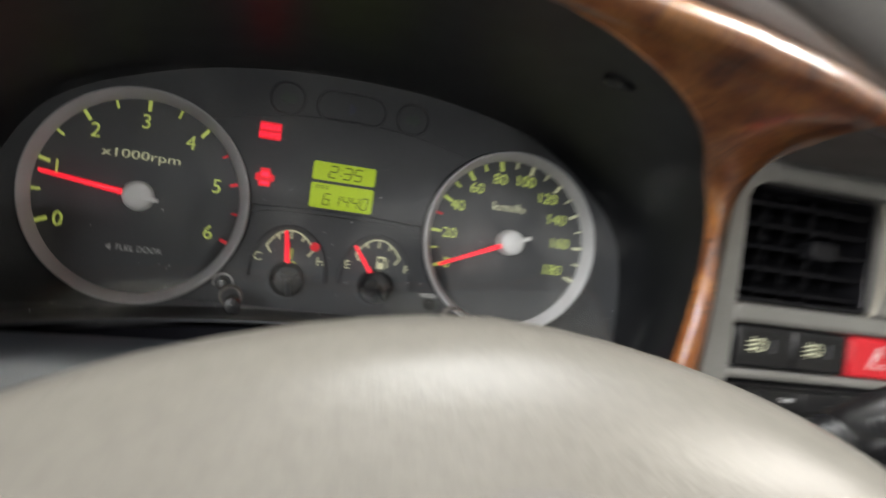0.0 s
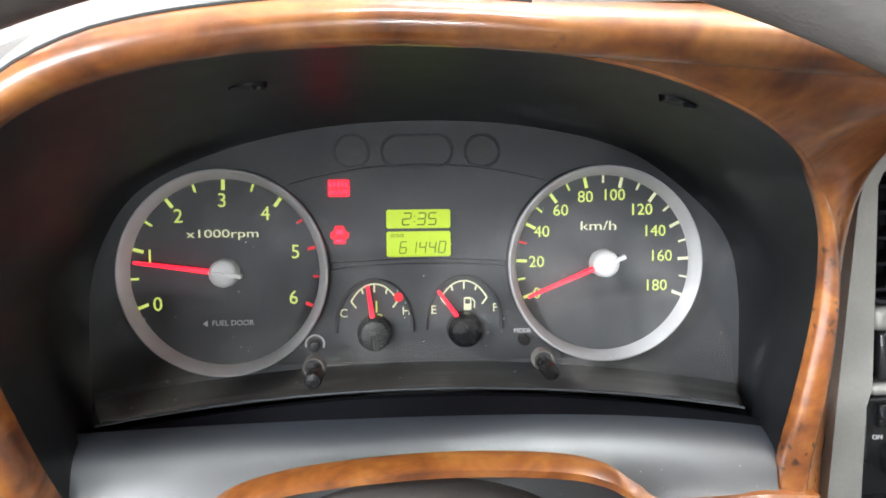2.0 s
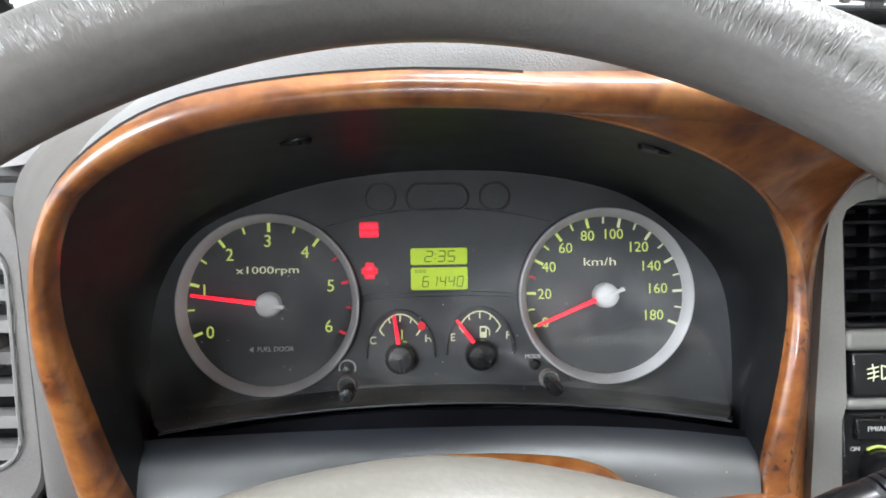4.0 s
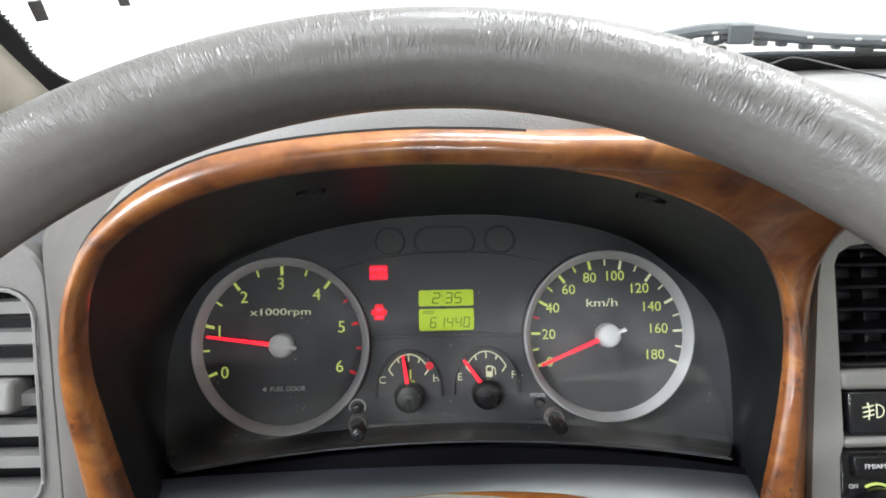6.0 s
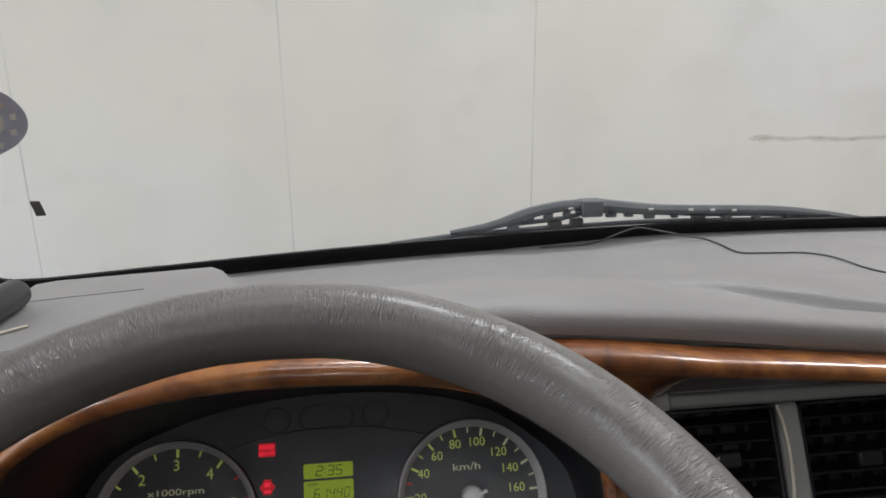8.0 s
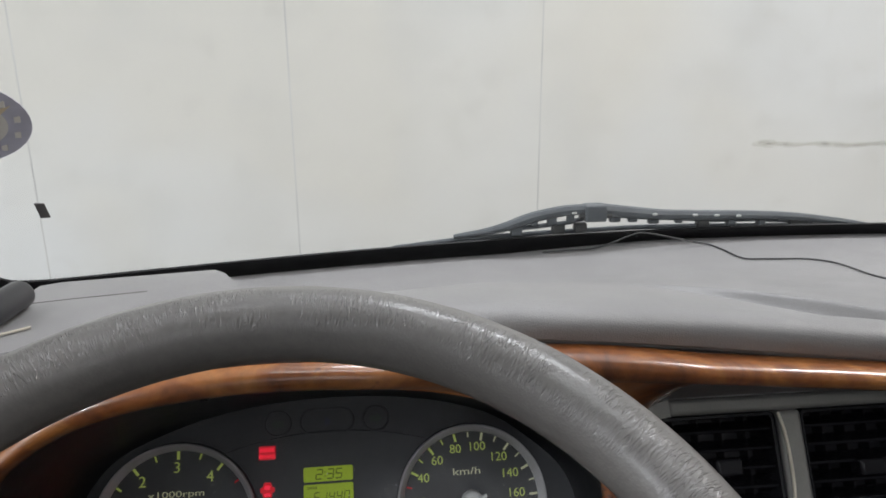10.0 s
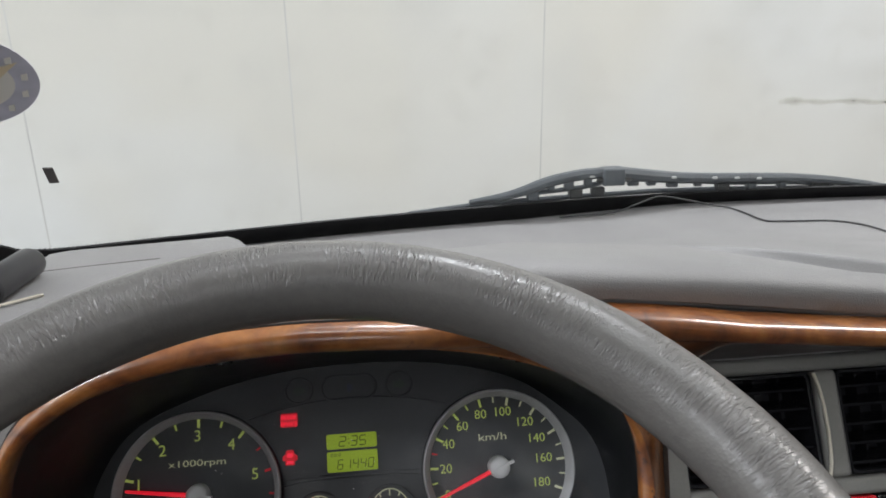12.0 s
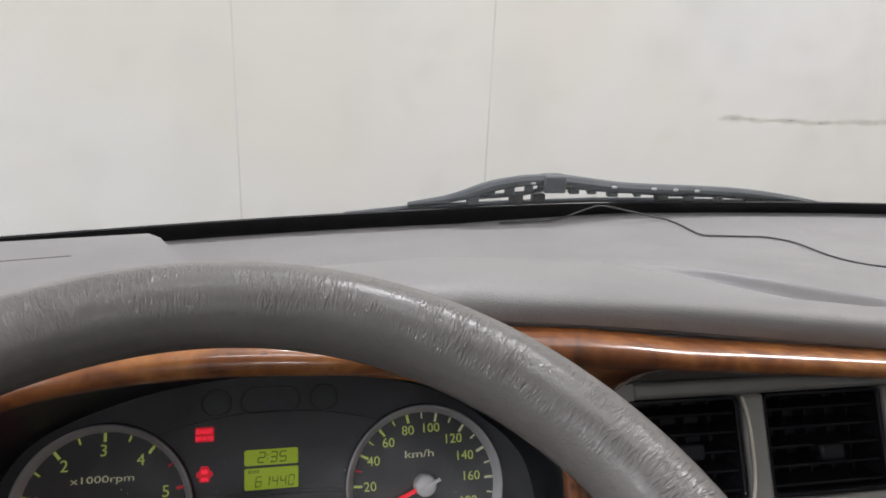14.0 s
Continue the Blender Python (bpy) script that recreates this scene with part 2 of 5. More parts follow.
RING = material("silver_ring", (0.56, 0.56, 0.57), rough=0.42, metal=0.0, stain=0.2, stain_size=80)
CAP = material("needle_cap_grey", (0.84, 0.84, 0.84), rough=0.4)
WOOD = wood_material()
LEATHER = leather_material()
HUB = material("hub_grey", (0.168, 0.158, 0.138), rough=0.38, grain=0.3, grain_size=420, stain=0.25, stain_size=16, bump=0.10, bump_size=520)
PAD = material("dash_pad_grey", (0.300, 0.294, 0.294), rough=0.44, grain=0.2, grain_size=800, stain=0.22, stain_size=9, bump=0.35, bump_size=1100)
FASCIA = material("fascia_grey_brown", (0.165, 0.155, 0.147), rough=0.5, grain=0.25, grain_size=700, stain=0.25, bump=0.3, bump_size=1100)
SILVER = material("silver_beige_plastic", (0.245, 0.24, 0.225), rough=0.42, metal=0.25, grain=0.2, grain_size=700, stain=0.2)
VENT = material("vent_black", (0.012, 0.012, 0.014), rough=0.24, stain=0.3, stain_size=40, ior=1.28)
LOUVRE = material("louvre_grey", (0.23, 0.225, 0.22), rough=0.45, stain=0.3)
GLOSS = material("switch_black", (0.012, 0.012, 0.013), rough=0.25, stain=0.3, stain_size=50)
GLOSS_GREY = material("satin_dark_grey", (0.035, 0.034, 0.037), rough=0.3, stain=0.3, stain_size=40)
RED = material("hazard_red", (0.62, 0.02, 0.03), rough=0.35, stain=0.15)
WHITE_INK = material("white_ink", (0.75, 0.75, 0.75), rough=0.6)
GREY_INK = material("grey_ink", (0.62, 0.62, 0.62), rough=0.6)
DARK_INK = material("lcd_segment", (0.06, 0.09, 0.0), rough=0.6, emit=(0.50, 0.68, 0.004), power=0.05)
FAINT_INK = material("faint_lcd_segment", (0.14, 0.20, 0.01), rough=0.6)
GLOW_GREEN = material("lit_numeral", (0.35, 0.42, 0.14), rough=0.6, emit=(0.62, 0.74, 0.14), power=0.34)
GLOW_WHITE = material("lit_scale", (0.5, 0.5, 0.4), rough=0.6, emit=(0.72, 0.76, 0.38), power=0.26)
GLOW_RED = material("lit_red_tick", (0.5, 0.02, 0.03), rough=0.6, emit=(0.6, 0.02, 0.03), power=0.36)
NEEDLE = material("lit_needle", (0.8, 0.02, 0.04), rough=0.4, emit=(1.0, 0.012, 0.035), power=0.85)
LAMP_RED = material("lit_red_lamp", (0.30, 0.004, 0.01), rough=0.5, emit=(1.0, 0.002, 0.022), power=0.46)
UNLIT_GREEN = material("unlit_green_lamp", (0.05, 0.066, 0.055), rough=0.6)
UNLIT_BLUE = material("unlit_blue_lamp", (0.052, 0.056, 0.08), rough=0.6)
LAMP_LETTER = material("lit_red_letter", (0.4, 0.03, 0.05), rough=0.6, emit=(1.0, 0.010, 0.045), power=1.5)
LCD = material("lit_display", (0.30, 0.42, 0.02), rough=0.5, emit=(0.50, 0.68, 0.004), power=0.25)
GLASS = glass_material("windscreen_glass", 0.02, (0.97, 0.99, 0.98), 0.03)
LENS = glass_material("cluster_lens_clear", 0.045, (1, 1, 1), 0.18)
FRIT = material("black_rubber", (0.006, 0.006, 0.007), rough=0.6, stain=0.3)
BEIGE = material("beige_trim", (0.62, 0.575, 0.48), rough=0.6, grain=0.2, grain_size=500, stain=0.2, bump=0.2)
WALL = wall_material()
COLLAR = material("worn_collar", (0.20, 0.185, 0.17), rough=0.6, stain=0.6, stain_size=300)
GROUT = material("panel_joint", (0.56, 0.55, 0.53), rough=0.8, stain=0.4, stain_size=2.2)
FLOOR = material("hall_concrete", (0.40, 0.40, 0.395), rough=0.7, stain=0.4, stain_size=1.5, grain=0.3, grain_size=30)
CEIL = material("ceiling_white", (0.78, 0.78, 0.76), rough=0.8, stain=0.1, stain_size=1)
WIPER = material("wiper_grey", (0.115, 0.124, 0.135), rough=0.45, stain=0.35, stain_size=60)
RUBBER = material("cable_grey", (0.06, 0.06, 0.06), rough=0.5)
PAINT = material("cab_paint", (0.55, 0.55, 0.54), rough=0.3, stain=0.15, stain_size=6)
CLOTH = material("seat_cloth", (0.12, 0.12, 0.13), rough=0.9, grain=0.5, grain_size=300)
TAPE = material("smoked_tape", (0.10, 0.09, 0.085), rough=0.5, stain=0.3, stain_size=90)
DIRT = glass_material("dirt_film", 0.0, (0.968, 0.965, 0.955), 0.02)
DUST = material("dust_white", (0.75, 0.75, 0.75), rough=0.9)
TUBE = material("tube_white", (0.8, 0.8, 0.8), rough=0.5, emit=(0.97, 0.99, 1.0), power=6.0)


# ---- building helpers ----
def mesh_of(name, verts, faces, smooth=True):
    me = bpy.data.meshes.new(name)
    me.from_pydata([tuple(v) for v in verts], [], faces)
    bm = bmesh.new()
    bm.from_mesh(me)
    bmesh.ops.remove_doubles(bm, verts=bm.verts, dist=1e-6)
    bmesh.ops.recalc_face_normals(bm, faces=bm.faces)
    bm.to_mesh(me)
    bm.free()
    if smooth:
        for p in me.polygons:
            p.use_smooth = True
        me.set_sharp_from_angle(angle=radians(38))
    return me


def thing(name, label, category, place=None, group="", kind=""):
    ob = new(name)
    ob.empty_display_size = 0.02
    ob.matrix_world = TIP if place is None else place
    return tagged(ob, label, category, group, kind)


def part(name, me, mat, parent, label="", at=None):
    """One mesh, as a part of a thing (or of a part)."""
    if isinstance(me, bmesh.types.BMesh):
        bm, me = me, bpy.data.meshes.new(name)
        bm.to_mesh(me)
        bm.free()
    if not me.materials:
        me.materials.append(mat)
    ob = new(name, me)
    ob.parent = parent
    if at is not None:
        ob.matrix_local = at
    return tagged(ob, label)


def solo(name, me, mat, label, category, place=None, group="", kind=""):
    """A thing of one mesh."""
    me.materials.append(mat)
    ob = new(name, me)
    ob.matrix_world = TIP if place is None else place
    return tagged(ob, label, category, group, kind)


def grid(name, rows, closed=False, smooth=True):
    """A skin over rows of points."""
    n = len(rows[0])
    verts = [p for r in rows for p in r]
    faces = []
    for i in range(len(rows) - 1):
        for j in range(n if closed else n - 1):
            k = (j + 1) % n
            faces.append((i * n + j, i * n + k, (i + 1) * n + k, (i + 1) * n + j))
    return mesh_of(name, verts, faces, smooth)


def thick(name, rows, depth, smooth=True):
    """A skin with thickness: depth is the vector to its back."""
    d = Vector(depth)
    back = [[Vector(p) + d for p in r] for r in rows]
    n, m = len(rows[0]), len(rows)
    verts = [Vector(p) for r in rows for p in r] + [p for r in back for p in r]
    o = n * m
    faces = []
    for i in range(m - 1):
        for j in range(n - 1):
            a, b, c, e = i * n + j, i * n + j + 1, (i + 1) * n + j + 1, (i + 1) * n + j
            faces += [(a, b, c, e), (o + e, o + c, o + b, o + a)]
    rim = [j for j in range(n)] + [i * n + n - 1 for i in range(1, m)] + [(m - 1) * n + j for j in range(n - 2, -1, -1)] + [i * n for i in range(m - 2, 0, -1)]
    for a, b in zip(rim, rim[1:] + rim[:1]):
        faces.append((a, o + a, o + b, b))
    return mesh_of(name, verts, faces, smooth)


def box(name, lo, hi, bevel=0.0, segments=2):
    bm = bmesh.new()
    bmesh.ops.create_cube(bm, size=1.0)
    lo, hi = Vector(lo), Vector(hi)
    for v in bm.verts:
        v.co = Vector([(lo[i] + hi[i]) / 2 + v.co[i] * (hi[i] - lo[i]) for i in range(3)])
    if bevel:
        bmesh.ops.bevel(bm, geom=bm.edges[:], offset=bevel, segments=segments, affect="EDGES", profile=0.5)
    me = bpy.data.meshes.new(name)
    bm.to_mesh(me)
    bm.free()
    for p in me.polygons:
        p.use_smooth = bevel > 0 and max(abs(c) for c in p.normal) < 0.999
    return me


def rounded(w, h, r, n=6, cx=0.0, cz=0.0):
    """The outline of a rectangle with round corners, in x and z."""
    pts = []
    for qx, qz, a0 in ((1, 1, 0), (-1, 1, 90), (-1, -1, 180), (1, -1, 270)):
        for i in range(n + 1):
            a = radians(a0 + 90 * i / n)
            pts.append((cx + qx * (w / 2 - r) + r * math.cos(a), cz + qz * (h / 2 - r) + r * math.sin(a)))
    return pts


def prism(name, outline, y0, y1, bevel=0.0):
    """A plate of that outline (x, z), its face at y0 and its back at y1."""
    n = len(outline)
    cx, cz = sum(p[0] for p in outline) / n, sum(p[1] for p in outline) / n
    rings = []
    levels = [(y0, bevel), (y0 + bevel, 0.0), (y1, 0.0)] if bevel else [(y0, 0.0), (y1, 0.0)]
    for y, inset in levels:
        ring = []
        for x, z in outline:
            d = math.hypot(x - cx, z - cz) or 1
            ring.append((x - (x - cx) / d * inset, y, z - (z - cz) / d * inset))
        rings.append(ring)
    verts = [p for r in rings for p in r]
    faces = [tuple(range(n))]
    for i in range(len(rings) - 1):
        for j in range(n):
            k = (j + 1) % n
            faces.append((i * n + j, i * n + k, (i + 1) * n + k, (i + 1) * n + j))
    faces.append(tuple(range((len(rings) - 1) * n, len(rings) * n)))
    return mesh_of(name, verts, faces)


def frame_plate(name, outer, inner, y0, y1, bevel=0.0015):
    """A plate with a hole: two outlines with as many points."""
    n = len(outer)

    def ring(line, y, inset):
        cx, cz = sum(p[0] for p in line) / n, sum(p[1] for p in line) / n
        out = []
        for x, z in line:
            d = math.hypot(x - cx, z - cz)
            out.append((x - (x - cx) / d * inset, y, z - (z - cz) / d * inset))
        return out
    rows = [ring(outer, y1, 0), ring(outer, y0 + bevel, 0), ring(outer, y0, bevel), ring(inner, y0, -bevel), ring(inner, y0 + bevel, 0), ring(inner, y1, 0), ring(outer, y1, 0)]
    return grid(name, rows, closed=True)


def lathe(name, profile, cx, cz, n=48):
    """Turned about an axis along y: profile of (radius, y)."""
    rows = []
    for r, y in profile:
        rows.append([(cx + r * math.cos(2 * math.pi * i / n), y, cz + r * math.sin(2 * math.pi * i / n)) for i in range(n)])
    return grid(name, rows, closed=True)


def tube(name, pts, radius, n=10, radii=None):
    """A round bar along points."""
    pts = [Vector(p) for p in pts]
    rows = []
    up = Vector((0.13, 0.2, 1)).normalized()
    for i, p in enumerate(pts):
        d = (pts[min(i + 1, len(pts) - 1)] - pts[max(i - 1, 0)]).normalized()
        a = d.cross(up).normalized()
        b = d.cross(a)
        r = radii[i] if radii else radius
        rows.append([p + r * (math.cos(2 * math.pi * k / n) * a + math.sin(2 * math.pi * k / n) * b) for k in range(n)])
    m = len(rows)
    verts = [v for r in rows for v in r] + [pts[0], pts[-1]]
    faces = []
    for i in range(m - 1):
        for j in range(n):
            k = (j + 1) % n
            faces.append((i * n + j, i * n + k, (i + 1) * n + k, (i + 1) * n + j))
    for j in range(n):
        faces += [(m * n, (j + 1) % n, j), (m * n + 1, (m - 1) * n + j, (m - 1) * n + (j + 1) % n)]
    return mesh_of(name, verts, faces)


def spline(keys, steps):
    """A smooth line through points (Catmull-Rom)."""
    keys = [Vector(k) for k in keys]
    out = []
    for i in range(len(keys) - 1):
        p0, p1, p2, p3 = keys[max(i - 1, 0)], keys[i], keys[i + 1], keys[min(i + 2, len(keys) - 1)]
        for s in range(steps):
            t = s / steps
            out.append(0.5 * ((2 * p1) + (p2 - p0) * t + (2 * p0 - 5 * p1 + 4 * p2 - p3) * t * t + (3 * p1 - p0 - 3 * p2 + p3) * t ** 3))
    out.append(keys[-1])
    return out


def lettering(name, words, size, x, z, y, mat, parent, label="", squash=1.0, slant=0.0, bold=0.0):
    """Raised ink lettering, centred at (x, z) on a face that looks towards the driver."""
    cu = bpy.data.curves.new(name, "FONT")
    cu.body, cu.size, cu.align_x, cu.align_y, cu.extrude = words, size, "CENTER", "CENTER", 0.00015
    cu.shear, cu.resolution_u, cu.offset = slant, 3, bold
    tmp = bpy.data.objects.new(name, cu)
    me = bpy.data.meshes.new_from_object(tmp)
    bpy.data.objects.remove(tmp)
    me.transform(pose(x, y, z, 90, 0, 0) @ Matrix.Diagonal((squash, 1, 1, 1)))
    me.materials.clear()
    return part(name, me, mat, parent, label)


# ---- the instrument cluster ----
cluster = thing("instrument_cluster", "dark grey truck instrument cluster with lit gauges, set in the dashboard", "instrument cluster")
ARCH = spline([(-0.180, 0, -0.055), (-0.179, 0, 0.0), (-0.171, 0, 0.033), (-0.150, 0, 0.062), (-0.110, 0, 0.081), (-0.060, 0, 0.0935), (0.0, 0, 0.098),
               (0.060, 0, 0.0945), (0.113, 0, 0.0815), (0.149, 0, 0.0575), (0.171, 0, 0.033), (0.179, 0, 0.0), (0.180, 0, -0.055)], 6)
part("face_panel", prism("face_panel", [(p.x, p.z) for p in ARCH], 0.003, 0.009), PANEL, cluster)
# raised middle field between the gauges
field = [(-0.060, 0.021), (-0.069, 0.050)] + [(x / 1000, 0.0748 - 2.05 * (x / 1000) ** 2) for x in range(-80, 77, 12)] + [(0.063, 0.050), (0.056, 0.021)] + [(x / 1000, 0.0225 - abs(x / 1000) ** 2 * 0.8) for x in range(40, -41, -10)]
part("middle_field", prism("middle_field", field, 0.0015, 0.005, 0.0008), PANEL, cluster)
lower = [(-0.057, 0.016), (-0.082, -0.034), (0.078, -0.034), (0.056, 0.016)] + [(x / 1000, 0.0205 - abs(x / 1000) ** 2 * 0.8) for x in range(40, -41, -10)]
part("lower_field", prism("lower_field", lower, 0.0012, 0.005, 0.0008), PANEL, cluster)
# blank lamp windows above
for cx, w in ((-0.0375, 0.017), (-0.0022, 0.037), (0.0333, 0.017)):
    part("lamp_window", frame_plate("lamp_window", rounded(w + 0.003, 0.0185, 0.009, 8, cx, 0.0815), rounded(w, 0.0155, 0.0077, 8, cx, 0.0815), 0.0012, 0.004, 0.0006), PANEL, cluster)


def gauge(name, label, cx, cz, radius, marks, numerals, needle, size):
    g = part(name, lathe(name, [(0.0001, 0.0012), (radius - 0.004, 0.0012), (radius - 0.004, 0.003)], cx, cz, 64), DIAL, cluster, label)
    r = radius
    part("ring", lathe("ring", [(r - 0.0051, 0.0014), (r - 0.0043, -0.0018), (r - 0.0016, -0.0062), (r - 0.0008, -0.0070), (r, -0.0064), (r + 0.0002, -0.0040)], cx, cz, 96), RING, g, "satin silver ring")
    part("ring_wall", lathe("ring_wall", [(r + 0.0002, -0.0040), (r + 0.0008, 0.0035)], cx, cz, 96), DIAL, g, "dark outer wall of the ring")
    for ang, length, width, mat in marks:
        a = radians(ang)
        c, s = math.cos(a), math.sin(a)
        r1 = r - 0.0053
        r0 = r1 - length
        v = []
        for y in (0.0004, 0.0014):
            for rr, ww in ((r0, width), (r1, width)):
                for sg in (-1, 1):
                    v.append((cx + rr * c - sg * ww / 2 * s, y, cz + rr * s + sg * ww / 2 * c))
        part("tick", mesh_of("tick", v, [(0, 1, 3, 2), (4, 6, 7, 5), (0, 4, 5, 1), (2, 3, 7, 6), (0, 2, 6, 4), (1, 5, 7, 3)], False), mat, g)
    for words, x, z in numerals:
        lettering("numeral", words, size, cx + x, cz + z, 0.0008, GLOW_GREEN, g)
    ang, reach = needle
    a = radians(ang)
    c, s = math.cos(a), math.sin(a)
    v = []
    for y, k in ((-0.0062, 0.5), (-0.0042, 1.0)):
        for rr, ww in ((0.006, 0.0031), (reach, 0.0019)):
            for sg in (-1, 1):
                v.append((cx + rr * c - sg * k * ww / 2 * s, y, cz + rr * s + sg * k * ww / 2 * c))
    nd = part("needle", mesh_of("needle", v, [(0, 1, 3, 2), (4, 6, 7, 5), (0, 4, 5, 1), (2, 3, 7, 6), (0, 2, 6, 4), (1, 5, 7, 3)], False), NEEDLE, g, "glowing red needle")
    part("boss", lathe("boss", [(0.0001, -0.0092), (0.0035, -0.0089), (0.0058, -0.0081), (0.0071, -0.0068), (0.0075, -0.0050), (0.0078, 0.001)], cx, cz, 40), CAP, g, "round grey needle boss")
    # the counterweight tail on the boss
    tail = [(-0.0006, -0.0050), (0.0006, -0.0050), (0.0011, 0.0105), (-0.0011, 0.0105)]
    pts = [(cx + (-c) * q - (-s) * p, cz + (-s) * q + (-c) * p) for p, q in tail]
    part("tail", prism("tail", pts, -0.0100, -0.0062), CAP, g)
    return g


TC, SC = (-0.1061, 0.0170), (0.1002, 0.0190)
marks = []
for i in range(13):
    ang = 202.0 - i * 18.67
    major = i % 2 == 0
    red = i >= 9
    marks.append((ang, (0.0056 if major else 0.0042) * (0.75 if red else 1), (0.0017 if major else 0.0011), GLOW_RED if red else GLOW_GREEN))
nums = list(zip("0123456", (-0.0362, -0.0395, -0.0240, -0.0007, 0.0220, 0.0375, 0.0359), (-0.0168, 0.0089, 0.0303, 0.0385, 0.0312, 0.0104, -0.0144)))
tacho = gauge("tachometer", "black tachometer dial with green numerals", *TC, 0.0552, marks, nums, (172.0, 0.0465), 0.0106)
lettering("lettering", "x1000rpm", 0.0062, TC[0] - 0.0008, TC[1] + 0.0208, 0.0008, GLOW_WHITE, tacho, "lit words", squash=1.5)
lettering("lettering", "FUEL DOOR", 0.0042, TC[0] + 0.0032, TC[1] - 0.0275, 0.0008, GREY_INK, tacho, "grey words", squash=0.98)
part("arrow_mark", prism("arrow_mark", [(TC[0] - 0.0128, TC[1] - 0.0275), (TC[0] - 0.0103, TC[1] - 0.0258), (TC[0] - 0.0103, TC[1] - 0.0292)], 0.0006, 0.0013), GREY_INK, tacho)

marks = []
for i in range(19):
    ang = 202.7 - i * 12.52
    major = i % 2 == 0
    red = i == 3
    marks.append((ang, 0.0058 if major else 0.0040, 0.0016 if major else 0.0010, GLOW_RED if red else (GLOW_GREEN if i < 9 else GLOW_WHITE)))
nums = list(zip([str(20 * i) for i in range(10)], (-0.0370, -0.0372, -0.0342, -0.0237, -0.0099, 0.0059, 0.0214, 0.0290, 0.0328, 0.0300),
                (-0.0165, 0.0010, 0.0176, 0.0292, 0.0365, 0.0374, 0.0292, 0.0173, 0.0033, -0.0132)))
speedo = gauge("speedometer", "black speedometer dial with green numerals", *SC, 0.0537, marks, nums, (202.5, 0.0465), 0.0089)
lettering("lettering", "km/h", 0.0072, SC[0] - 0.0025, SC[1] + 0.0205, 0.0008, GLOW_WHITE, speedo, "lit words", squash=1.45)


